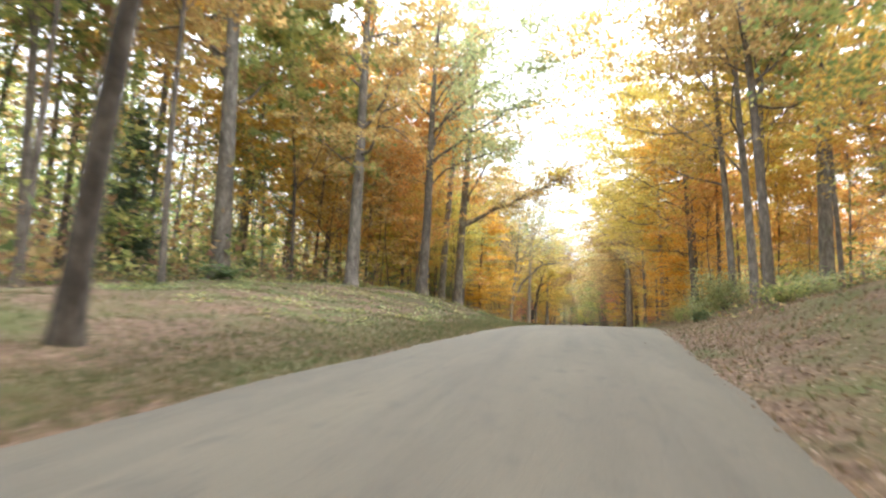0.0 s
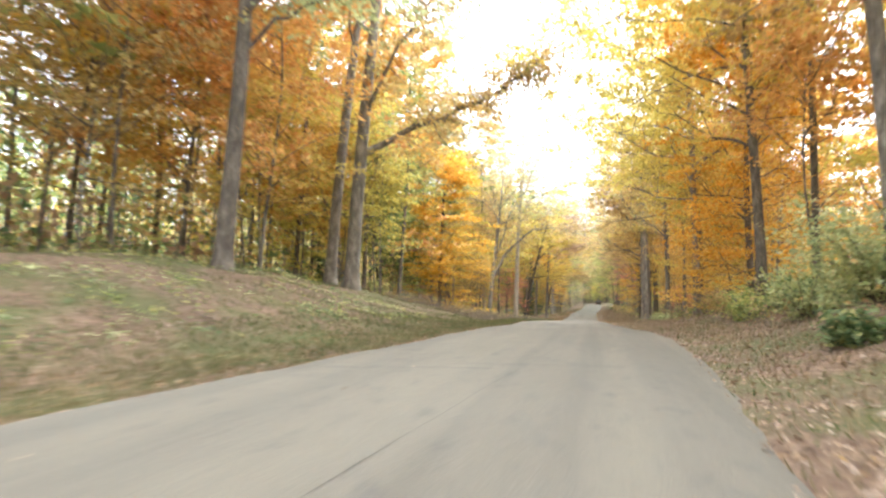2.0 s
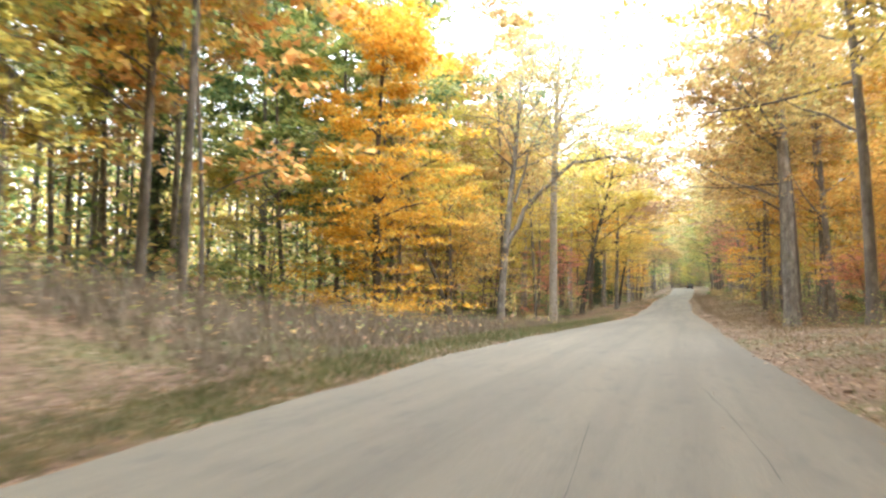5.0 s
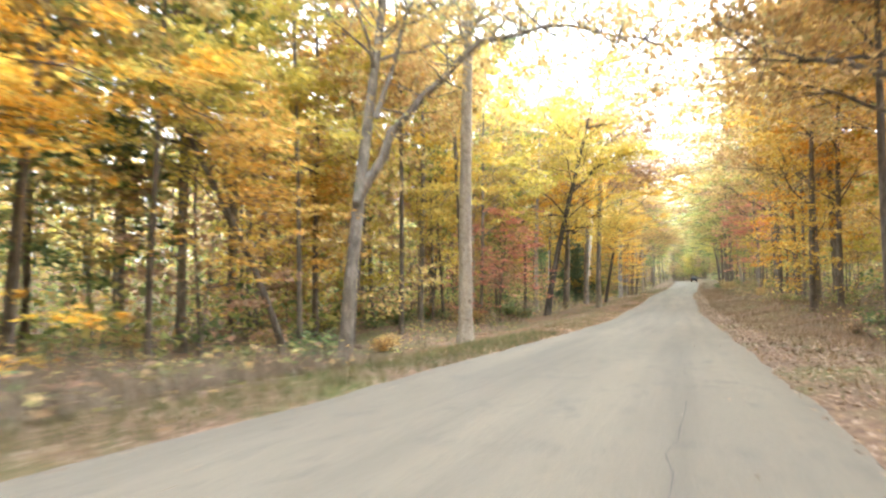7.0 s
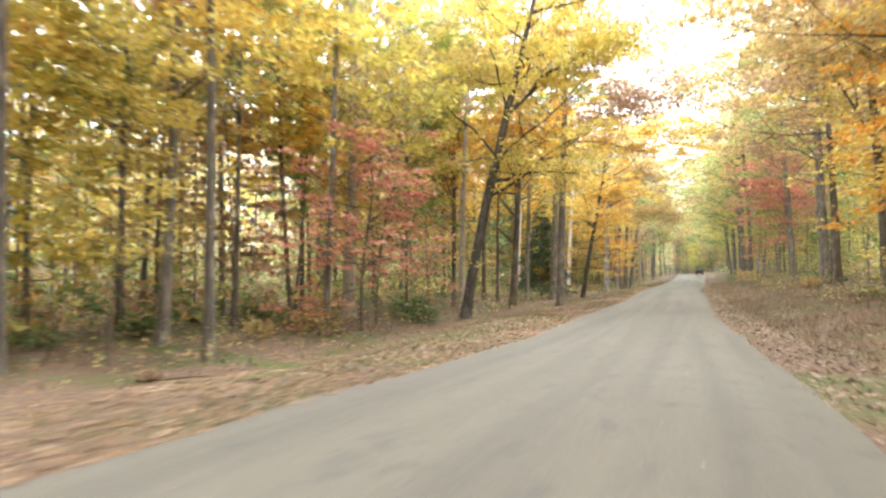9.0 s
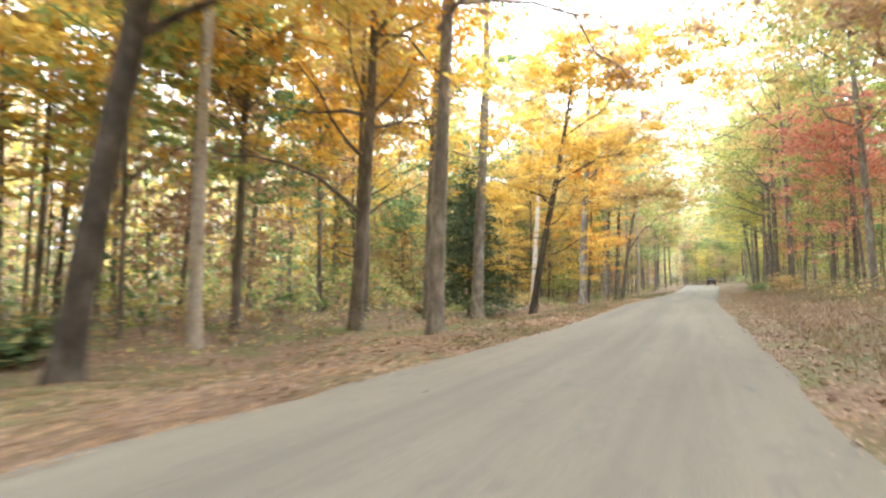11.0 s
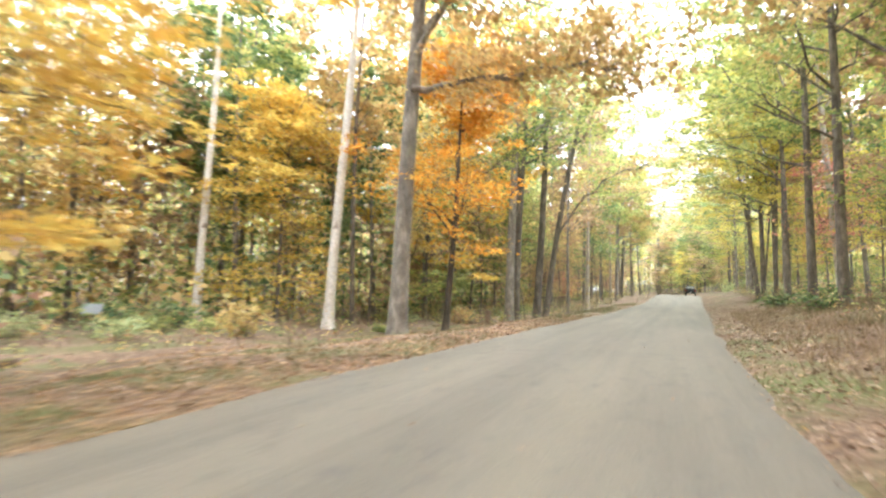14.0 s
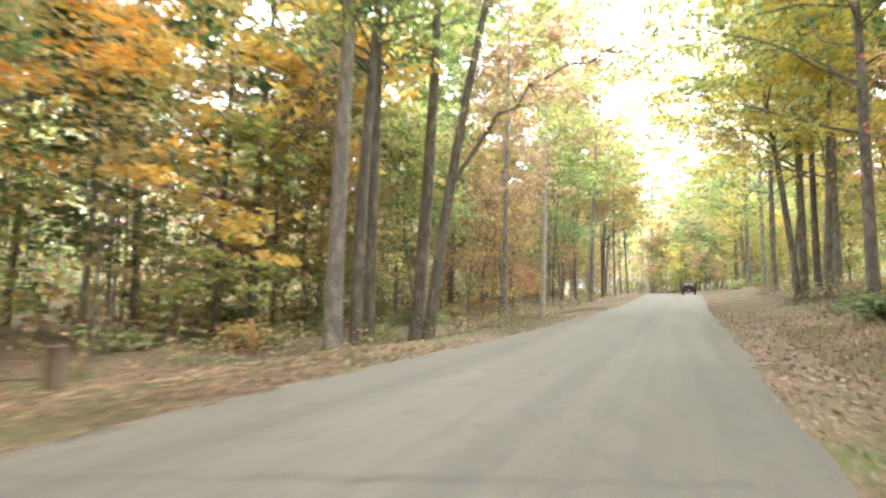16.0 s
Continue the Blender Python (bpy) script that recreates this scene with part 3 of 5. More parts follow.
plant(-8.8, 172.2, 14, 0.5, bark_black, "amber", (2.9, 0.7), dict(lows=((3.4, 200, 3.6, 0.0), (4.4, 30, 4.5, 0.1), (5.6, 150, 4.6, 0.15), (6.4, 330, 5.0, 0.15), (7.6, 80, 5.2, 0.25), (8.4, 250, 4.6, 0.25), (9.6, 10, 6.0, 0.3), (10.5, 120, 4.6, 0.4)), reach=5.0, bare=0.4, leaves=11000, leaf=0.26, limbs=12), "dark leaning maple with bright golden leaves")
plant(-21.9, 192.3, 18, 0.46, bark_white, "gold", (0.3, 0), dict(reach=5.6, bare=0.6, leaves=540, leaf=0.24, limbs=7), "white bare dead trunk")
plant(-19.3, 195.8, 9.5, 0.26, bark_dark, "amber", (0.3, 0), dict(lows=((2.2, -50, 2.6, 0.05), (3.4, -100, 3.2, 0.0), (4.0, -10, 3.4, 0.05), (5.2, -60, 3.6, 0.05), (5.6, -160, 3.4, 0.1), (7.0, -30, 3.8, 0.12), (7.4, -110, 3.6, 0.12), (9.0, -70, 3.6, 0.2)), reach=3.4, bare=0.45, leaves=5600, leaf=0.26, limbs=12), "slim dark maple with tiers of bright yellow leaves")
plant(-14.7, 194.2, 19, 0.55, bark_white, "gold", (1.2, 0), dict(reach=5.6, bare=0.5, leaves=2025, leaf=0.27, limbs=8), "white-barked trunk with peeling bark")
plant(-8.4, 189.7, 21, 0.74, bark_grey, "gold", (0.7, 0.4), dict(arms=((((0.2, 0, 10.6), (3.0, 0.2, 10.7), (6.0, 0.3, 11.0), (9.0, 0.5, 10.6)), 0.16), (((0.3, 0.1, 12.0), (2.6, -0.4, 15.0), (5.0, -0.6, 17.5)), 0.16),), reach=5.6, bare=0.42, leaves=7000, leaf=0.27, limbs=13), "thick old oak with level limbs over the verge")
plant(-9.1, 211.8, 17, 0.5, bark_dark, "lime", (0.3, 0), dict(reach=4.6, bare=0.4, leaves=1900, leaf=0.27), "brown trunk close beside a thicker oak, thin leaves")
plant(-9.3, 210.4, 20, 0.66, bark_grey, "lime", (0.2, 0.2), dict(reach=4.6, bare=0.45, leaves=1800, leaf=0.27), "straight grey oak with thin yellow-green leaves")
plant(-9.8, 214.1, 20, 0.5, bark_dark, "green", (-0.4, 0), dict(reach=4.6, bare=0.42, leaves=1900, leaf=0.27), "dark straight oak among a group")
plant(-8.6, 216.6, 20, 0.62, bark_dark, "lime", (0.9, 0.3), dict(reach=5.6, bare=0.55, leaves=800, leaf=0.24, limbs=9, twigs=7), "brown oak stem of a close pair")
plant(-7.7, 215.9, 19, 0.5, bark_dark, "gold", (3.6, 0.6), dict(arms=((((0.7, 0.1, 7.0), (2.6, 0.2, 9.8), (5.2, 0.4, 12.2), (8.6, 0.4, 13.2)), 0.12),), reach=5.6, bare=0.5, leaves=1100, leaf=0.24, limbs=10, twigs=7), "brown leaning stem of a close pair with a curving limb")
plant(-7.9, 242.0, 20, 0.5, bark_pale, "lime", (0.4, 0), dict(reach=5.6, bare=0.5, leaves=2970, leaf=0.28), "slim pale straight trunk")
plant(-9.3, 285.0, 20, 0.5, bark_pale, "lime", (0, 0), dict(reach=5.6, bare=0.45, leaves=2970, leaf=0.32), "distant pale straight trunk")
plant(-19.8, 218.4, 19, 0.55, bark_grey, "green", (0.2, 0), dict(reach=5.6, bare=0.4, leaves=4050, leaf=0.27), "grey straight tree with green leaves")
plant(-9.3, 197.4, 10.5, 0.36, bark_black, "maple", (0.8, 0), dict(reach=4.4, bare=0.2, leaves=7425, leaf=0.24, limbs=18), "dark leaning maple with amber-orange leaves")
plant(15.6, 40.5, 20, 0.85, bark_grey, "gold", (0.2, 0), dict(reach=5.6, bare=0.4, leaves=4860, leaf=0.28), "thick grey oak on a leafy bank")
plant(12.5, 63.8, 14, 0.42, bark_dark, "maple", (-0.6, 0), dict(lows=((2.6, 200, 3.6, 0.05), (3.6, 260, 3.8, 0.05), (4.6, 150, 4.0, 0.1), (5.6, 220, 4.4, 0.1), (6.6, 290, 4.2, 0.15)), reach=5.6, bare=0.3, leaves=6750, leaf=0.27), "dark slim maple with amber leaves down low")
plant(13.7, 70.5, 15, 0.5, bark_dark, "amber", (-0.3, 0), dict(lows=((2.4, 190, 4.0, 0.05), (3.4, 240, 4.2, 0.05), (4.6, 210, 4.6, 0.1)), reach=5.6, bare=0.2, leaves=8775, leaf=0.27, limbs=16), "dark tree thick with golden-yellow leaves")
plant(11.9, 80.0, 12, 0.34, bark_dark, "yellow", (0, 0), dict(reach=5.6, bare=0.15, leaves=7425, leaf=0.24, limbs=16), "slim dark tree with low yellow leaves")
plant(10.3, 127.2, 15, 0.4, bark_dark, "amber", (0.2, 0), dict(lows=((2.6, 250, 3.4, 0.05), (3.8, 190, 3.6, 0.05), (5.0, 290, 3.8, 0.1), (6.2, 230, 4.0, 0.1)), reach=4.6, bare=0.3, leaves=5200, leaf=0.25), "slim dark maple hung with amber leaves")
plant(11.5, 132.2, 17, 0.42, bark_grey, "maple", (0, 0), dict(lows=((2.8, 220, 3.4, 0.05), (4.2, 270, 3.8, 0.05), (5.6, 200, 4.0, 0.1)), reach=5.2, bare=0.25, leaves=5670, leaf=0.27), "slim grey tree with orange leaves")
plant(12.1, 144.3, 18, 0.45, bark_dark, "gold", (-0.6, 0), dict(reach=5.6, bare=0.3, leaves=5670, leaf=0.27), "dark tree with golden-brown leaves")
plant(13.3, 216.5, 19, 0.5, bark_pale, "gold", (-1.9, 0), dict(reach=5.6, bare=0.5, leaves=3510, leaf=0.27), "pale crooked trunk leaning to the road")
plant(13.2, 237.3, 19, 0.5, bark_grey, "gold", (-0.5, 0), dict(reach=5.6, bare=0.45, leaves=3510, leaf=0.28), "grey straight trunk with golden leaves")
plant(10.1, 233.2, 18, 0.4, bark_dark, "yellow", (-3.2, 0), dict(reach=5.6, bare=0.22, leaves=7020, leaf=0.27, limbs=15), "dark leaning tree with yellow leaves")
plant(11.3, 231.5, 17, 0.36, bark_dark, "yellow", (0.9, 0), dict(reach=5.6, bare=0.22, leaves=5670, leaf=0.27), "slim dark tree with yellow-green leaves")
plant(-12.7, 162.6, 19, 0.42, bark_grey, "yellow", (0.5, 0), dict(reach=5.6, bare=0.35, leaves=3600, leaf=0.25, forks=1), "slim grey forked tree with yellow leaves")
plant(-17.7, 163.8, 14, 0.42, bark_dark, "maple", (0.3, 0), dict(reach=5.6, bare=0.2, leaves=4200, leaf=0.25, limbs=18), "dark tree dense with glowing orange leaves")
plant(9.4, 108.1, 17, 0.3, bark_dark, "gold", (-0.2, 0), dict(reach=5.6, bare=0.4, leaves=3000, leaf=0.25), "slim dark tree beside a thick oak")
plant(9.7, 31.9, 19, 0.5, bark_dark, "gold", (-1.2, 0), dict(reach=5.6, bare=0.4, leaves=4200, leaf=0.27), "dark oak leaning a little over a leafy bank")
plant(-26.8, 88.0, 7.5, 0.2, bark_dark, "yellow", (0.3, 0), dict(lows=((3.2, -60, 3.2, 0.05), (4.0, -10, 3.4, 0.05), (4.6, -120, 3.4, 0.08), (5.6, -45, 3.4, 0.1), (6.4, -150, 3.2, 0.15), (7.2, -80, 3.0, 0.2)), reach=3.0, bare=0.5, leaves=4200, leaf=0.26, limbs=10), "slim maple with tiers of yellow leaves over brush")
plant(-27.4, 94.0, 20, 0.5, bark_grey, "green", (0.2, 0), dict(reach=5.6, bare=0.2, leaves=5000, leaf=0.28, limbs=18), "grey tree clad in green leaves")

# red dogwoods and low colourful saplings
for k, (x, y, h, kind, label) in enumerate((
    (14.5, 107.0, 5.0, "red", "pinkish red young dogwood"),
    (-14.8, 264.2, 3.4, "red", "small bright pink-red shrub"),
    (14.2, 217.5, 8.8, "red", "red-leaved dogwood at the edge of the woods"),
)):
    tree_thing("dogwood", label, grow(300 + k, h, 0.16, (-1.2 if x > 0 else 0.8, 0), bare=0.25, reach=h * 0.36, leaves=6500 if h > 12 else 4200, leaf=0.17, limbs=14, dense=0.8), bark_dark, LEAF[kind], stand(x, y))
    taken.append((x, y))


tree_thing("dogwood", "pinkish red dogwood spreading in flat tiers under taller trees", grow(305, 8.6, 0.18, (0.5, -0.4), bare=0.3, reach=3.6, leaves=6200, leaf=0.19, limbs=8, dense=0.6, lows=((2.2, 250, 3.8, 0.0), (2.8, 340, 4.2, 0.0), (3.4, 200, 3.8, 0.0), (4.0, 290, 4.4, 0.05), (4.8, 230, 4.2, 0.05), (5.4, 20, 4.2, 0.05), (6.2, 270, 4.2, 0.1), (6.8, 180, 4.0, 0.1), (7.4, 320, 3.8, 0.1))), bark_dark, LEAF["red"], stand(-13.0, 131.5))
taken.append((-13.0, 131.5))
tree_thing("dogwood", "tall red-leaved dogwood spreading in tiers towards the road", grow(304, 14.5, 0.26, (-0.8, 0), bare=0.45, reach=4.0, leaves=9000, leaf=0.21, limbs=10, dense=0.7, lows=((3.6, 195, 4.4, 0.1), (4.4, 250, 4.2, 0.05), (5.2, 175, 5.2, 0.15), (5.8, 290, 4.0, 0.1), (6.6, 215, 5.4, 0.15), (7.4, 180, 5.6, 0.2), (7.8, 265, 4.8, 0.15), (8.8, 200, 5.4, 0.25), (9.4, 240, 4.8, 0.25), (10.4, 185, 4.6, 0.3), (11.2, 225, 4.2, 0.35))), bark_grey, LEAF["red"], stand(12.9, 180.8))
taken.append((12.9, 180.8))


def spruce(seed, height, width, leaves):
    """A dark conifer: whorls of drooping boughs."""
    rng = np.random.default_rng(seed)
    V, F, pos = [], [], []
    tube(V, F, [(0, 0, -0.2), (0, 0, 0.3), (0.05, 0, height * 0.5), (0, 0.05, height)], [0.2, 0.16, 0.1, 0.02], 8)
    u = 0.1
    while u < 0.98:
        r = width * (1 - u) ** 0.75 + 0.15
        for az in rng.uniform(0, 6.28, 7):
            length = r * rng.uniform(0.7, 1.15)
            z = height * u + rng.normal(0, 0.12)
            tip = (math.cos(az) * length, math.sin(az) * length, z - 0.22 * length)
            tube(V, F, [(0, 0, z), (tip[0] * 0.5, tip[1] * 0.5, z + 0.02 * length), tip], [0.03, 0.02, 0.006], 4)
            s = rng.uniform(0.15, 1, int(leaves * r / width / 60))
            pos.append(np.stack([tip[0] * s, tip[1] * s, z - 0.22 * length * s * s], 1) + rng.normal(size=(len(s), 3)) * (0.22, 0.22, 0.12))
        u += 0.045
    return V, F, leaf_quads(np.concatenate(pos), 0.24, rng, 0.3)


tree_thing("spruce", "dark green young conifer with boughs to the ground", spruce(7, 11.5, 4.0, 8500), bark_dark, LEAF["pine"], stand(-13.1, 170.6), category="conifer")
tree_thing("spruce", "dark green conifer deep among the trees", spruce(8, 13, 2.6, 4000), bark_dark, LEAF["pine"], stand(-27, 84), category="conifer")
tree_thing("spruce", "dark green conifer deep among the trees", spruce(9, 12, 2.6, 4000), bark_dark, LEAF["pine"], stand(-27, 30), category="conifer")
taken += [(-13.1, 170.6), (-27, 84), (-27, 30)]

# ---- the woods on both sides ----
STANDS = [
    # side, from y, to y, from x, to x (away from the road), colours of that stand of trees
    ("l", -90, 45, 0, 90, "gold lime gold rust lime amber green"),
    ("l", 45, 80, 0, 30, "amber orange lime orange yellow amber"),
    ("l", 45, 80, 30, 90, "gold lime green rust"),
    ("l", 80, 105, 0, 18, "amber yellow amber gold"),
    ("l", 80, 105, 18, 90, "lime green gold lime"),
    ("l", 105, 130, 0, 16, "amber gold yellow rust"),
    ("l", 105, 130, 16, 90, "lime gold yellow rust amber"),
    ("l", 130, 160, 0, 16, "yellow amber yellow gold"),
    ("l", 130, 160, 16, 90, "lime amber gold yellow rust"),
    ("l", 160, 185, 0, 90, "gold lime amber rust green"),
    ("l", 185, 215, 0, 90, "gold amber lime rust gold green"),
    ("l", 215, 260, 0, 90, "gold rust lime green rust lime"),
    ("l", 260, 500, 0, 90, "gold rust lime green gold rust"),
    ("r", -90, 42, 0, 90, "rust gold lime gold amber"),
    ("r", 42, 60, 0, 90, "orange gold yellow amber"),
    ("r", 60, 95, 0, 90, "amber yellow orange amber lime"),
    ("r", 95, 150, 0, 20, "amber orange yellow amber gold"),
    ("r", 95, 150, 20, 90, "gold amber lime rust"),
    ("r", 150, 200, 0, 90, "gold rust amber lime gold"),
    ("r", 200, 500, 0, 90, "gold lime green rust lime yellow"),
]


def colour_at(side, x, y):
    """The leaves' colour of the tree that stands at x, y."""
    pick = math.sin(x * 12.9898 + y * 78.233) * 43758.5453
    pick -= math.floor(pick)
    for s, a, b, near, far, kinds in STANDS:
        if s == side and a <= y < b and near <= min(abs(x), 89.9) < far:
            kinds = kinds.split()
            return kinds[int(pick * len(kinds))]
    return "gold"


# broad oaks whose limbs reach over the road
rng = np.random.default_rng(12)
spread_kinds = {c: [grow(800 + 10 * k + j, 26 - j, 0.5, (-0.8, 0.3), bare=0.36, reach=5.5, lows=((8.5, 170, 6.5, 0.4), (11.0, 205, 9.5, 0.35), (13.0, 155, 11.0, 0.4), (15.0, 190, 11.5, 0.35), (17.0, 172, 10.5, 0.45), (19.5, 188, 9.5, 0.45)), leaves=8600, leaf=0.23, limbs=11, dense=1.3, twigs=4) for j in (0, 1)] for k, c in enumerate(("gold", "green", "lime", "amber", "yellow"))}
over = {}
for k in range(42):
    left_side = k % 5 in (0, 3)
    y = 30 + 6.6 * k + rng.uniform(-2, 2)
    if left_side and (y < 118 or k % 2 and y < 200 or 138 < y < 180 or 196 < y < 252):
        continue
    d = rng.uniform(5.5, 8.5) + (6.0 if y < 220 else 0) if left_side else rng.uniform(5.5, 8.0) + (3.2 if 106 < y < 178 else 0)
    x = float(edge_x(y)) - road_w(y) - d if left_side else float(edge_x(y)) + d
    if any((x - a) ** 2 + (y - b) ** 2 < 2.2 ** 2 for a, b in taken):
        y += 2.6
    taken.append((x, y))
    palette = ("yellow", "amber", "yellow", "gold") if y < 90 and not left_side else ("yellow", "amber", "gold") if y < 180 and left_side else ("gold", "green", "lime", "gold") if y < 180 else ("gold", "green", "lime", "yellow")
    c = palette[int(abs(math.sin(x * 7.3 + y * 3.1)) * 997) % len(palette)]
    j = int(rng.integers(0, 2))
    m = pose(*stand(x, y), 0, 0, rng.normal(180 if left_side else 0, 28)) @ Matrix.Diagonal((1, 1, rng.uniform(0.9, 1.1), 1))
    if (c, j) not in over:
        words = {"gold": "golden-brown", "green": "green-brown", "lime": "yellow-green", "amber": "amber", "yellow": "bright yellow"}[c]
        over[(c, j)] = tree_thing("roadside_oak", "broad oak with %s leaves, limbs reaching over the road" % words, spread_kinds[c][j], (bark_grey, bark_dark)[j], LEAF[c], (0, 0, 0), group="roadside oaks")
        over[(c, j)].matrix_world = m
    else:
        copy_thing(over[(c, j)], m)

for k, (x, y, left_side) in enumerate(((8.0, -7.0, False), (8.2, 2.5, False), (8.9, 11.0, False), (-10.0, -9.0, True), (-10.6, 0.5, True), (-8.6, -19.0, True), (6.6, -17.0, False), (5.0, -27.0, False), (-9.0, -29.0, True))):
    # oaks out of view beside the way in, added to shade the road's start
    taken.append((x, y))
    m = pose(*stand(x, y), 0, 0, (180 if left_side else 0) + 17 * math.sin(k * 2.1))
    if k == 0:
        first = tree_thing("roadside_oak", "broad oak with golden-brown leaves, out of view, added to shade the road", grow(890, 25, 0.5, (-0.8, 0.3), bare=0.36, reach=5.5, lows=((8.5, 170, 6.5, 0.4), (11.0, 205, 9.5, 0.35), (13.0, 155, 11.0, 0.4), (15.0, 190, 11.5, 0.35), (17.0, 172, 10.5, 0.45)), leaves=2600, leaf=0.42, limbs=11, dense=1.3, twigs=3), bark_grey, LEAF["gold"], (0, 0, 0), group="roadside oaks")
        first.matrix_world = m
    else:
        copy_thing(first, m)

rng = np.random.default_rng(21)
spots = []
for side, lo, hi, tries in (("l", 9.0, 27, 620), ("r", 6.0, 24, 520)):
    for _ in range(tries):
        y = rng.uniform(8, 305)
        d = lo + (hi - lo) * rng.uniform(0, 1) ** 1.1
        x = float(edge_x(y)) + d if side == "r" else float(edge_x(y)) - road_w(y) - d
        if side == "l" and (y < 34 and d < 20 or 70 < y < 93 and d < 13.5 or 112 < y < 132 and d < 11.0 or 174 < y < 195 and d < 21) or side == "r" and (106 < y < 140 and d < 7.5 or 140 <= y < 182 and d < 9.0):
            continue
        if all((x - a) ** 2 + (y - b) ** 2 > (4.15 if side == "l" else 4.0) ** 2 for a, b in taken):
            taken.append((x, y))
            spots.append((side, d, x, y))
for k in range(7):
    # tall crowns behind the grassy bank
    y = 9 + 2.4 * k + rng.uniform(-1, 1)
    d = rng.uniform(18, 26)
    x = float(edge_x(y)) - road_w(y) - d
    if all((x - a) ** 2 + (y - b) ** 2 > 2.6 ** 2 for a, b in taken):
        taken.append((x, y))
        spots.append(("tall", d, x, y))
for k in range(46):
    # tall crowns further in, closing the sky above the left woods
    y = 78 + 4.2 * k + rng.uniform(-2, 2)
    if 168 < y < 232:
        continue
    d = rng.uniform(17, 29)
    x = float(edge_x(y)) - road_w(y) - d
    if all((x - a) ** 2 + (y - b) ** 2 > 2.4 ** 2 for a, b in taken):
        taken.append((x, y))
        spots.append(("tall", d, x, y))
for x, y in ((-27.0, 22.0), (-30.0, 28.0), (-25.5, 40.0), (-29.0, 46.0), (-31.0, 36.0), (-28.5, 53.0), (-32.0, 58.5), (-26.5, 58.0), (-33.5, 48.5), (-14.5, 130.5), (-18.0, 128.0), (-15.5, 150.0), (-14.0, 157.0), (-19.0, 147.0), (-12.5, 121.0), (12.0, 128.0), (14.0, 136.5), (13.0, 147.0), (15.5, 155.0), (12.5, 160.5), (14.5, 168.5), (16.0, 178.0), (13.5, 185.5), (15.0, 196.5), (12.5, 204.0), (16.0, 211.5), (17.0, 224.5), (14.5, 244.0), (13.0, 252.0), (-21.0, 78.0), (-24.5, 83.0), (-29.0, 79.0), (-25.0, 98.5), (-31.0, 87.5), (-22.0, 96.0), (-30.5, 97.5), (-34.0, 92.0), (-33.0, 82.5), (-17.5, 108.5), (-21.5, 104.0), (-20.0, 113.5), (-15.0, 116.0), (-24.0, 110.0), (-18.5, 99.5), (13.2, 44.5), (14.8, 50.5), (17.0, 46.0), (12.6, 55.0), (-20.0, 17.0), (-17.5, 21.5), (-23.0, 13.5),
             (-20.5, 66.5), (-24.0, 71.0), (-18.5, 76.0),
             (-16.5, 198.5), (-19.5, 202.0), (-23.5, 197.0), (-25.0, 205.0),
             (-5.5, 263.0), (-9.0, 269.0), (-4.8, 277.0), (-8.0, 290.0), (-4.5, 299.0)):
    if all((x - a) ** 2 + (y - b) ** 2 > 1.5 ** 2 for a, b in taken):
        taken.append((x, y))
        spots.append(("tall", 13.0, x, y))
for x, y in ((-27.0, 186.0), (-30.0, 192.0), (-25.0, 198.5), (-28.0, 203.5), (-32.0, 183.0), (-29.0, 177.0), (-33.0, 197.5), (-25.5, 175.0), (-20.0, 208.0), (-24.0, 212.5), (-27.0, 218.0), (-22.0, 223.0), (-17.5, 213.0), (-29.0, 209.5), (-16.5, 222.0), (-25.0, 228.0)):
    # a lower storey far in
    taken.append((x, y))
    spots.append(("mid", 20.0, x, y))
for x, y in ((-16.8, 43.0), (-18.2, 50.0), (-14.6, 52.0), (-20.0, 44.0), (-16.2, 64.5), (-18.8, 57.0), (-13.4, 66.0), (-8.5, 232.0), (-10.5, 238.0), (-7.5, 249.0), (-9.5, 255.5)):
    # saplings along the edge of the woods
    taken.append((x, y))
    spots.append(("l", 11.0, x, y))
for k in range(60):
    # unseen woods behind the way in, added to hold back sky light
    y = -58 + k
    d = rng.uniform(7, 20)
    left_side = k % 2 == 0
    x = float(edge_x(y)) - road_w(y) - d if left_side else float(edge_x(y)) + d
    if all((x - a) ** 2 + (y - b) ** 2 > 4.2 ** 2 for a, b in taken):
        taken.append((x, y))
        spots.append(("l" if left_side else "r", 21.0, x, y))
for _ in range(260):
    x, y = rng.uniform(-18, 32), rng.uniform(306, 352)
    if -9.5 < x - float(edge_x(y)) < 3.5:
        continue
    if all((x - a) ** 2 + (y - b) ** 2 > 3.4 ** 2 for a, b in taken):
        taken.append((x, y))
        spots.append(("r" if x > edge_x(y) else "l", 20.0, x, y))
WORDS = {"orange": "orange", "amber": "amber-orange", "yellow": "bright yellow", "gold": "golden-brown", "rust": "rust-brown", "lime": "yellow-green", "green": "green"}
kinds = list(WORDS)
# near ones have fine leaves, those behind coarser ones; most are leafy down to the ground
FORMS = {
    # height, girth, bare, reach, limbs, leaves, leaf
    "clear_near": (28.0, 0.34, 0.27, 5.0, 15, 5700, 0.28),
    "leafy_near": (17.0, 0.18, 0.15, 4.1, 18, 5600, 0.245),
    "clear_far": (29.0, 0.34, 0.24, 4.8, 12, 3000, 0.43),
    "leafy_far": (20.0, 0.2, 0.12, 4.8, 15, 3300, 0.40),
    "low_near": (11.0, 0.1, 0.2, 3.5, 15, 3300, 0.22),
    "low_far": (11.5, 0.1, 0.16, 3.7, 12, 2200, 0.34),
}


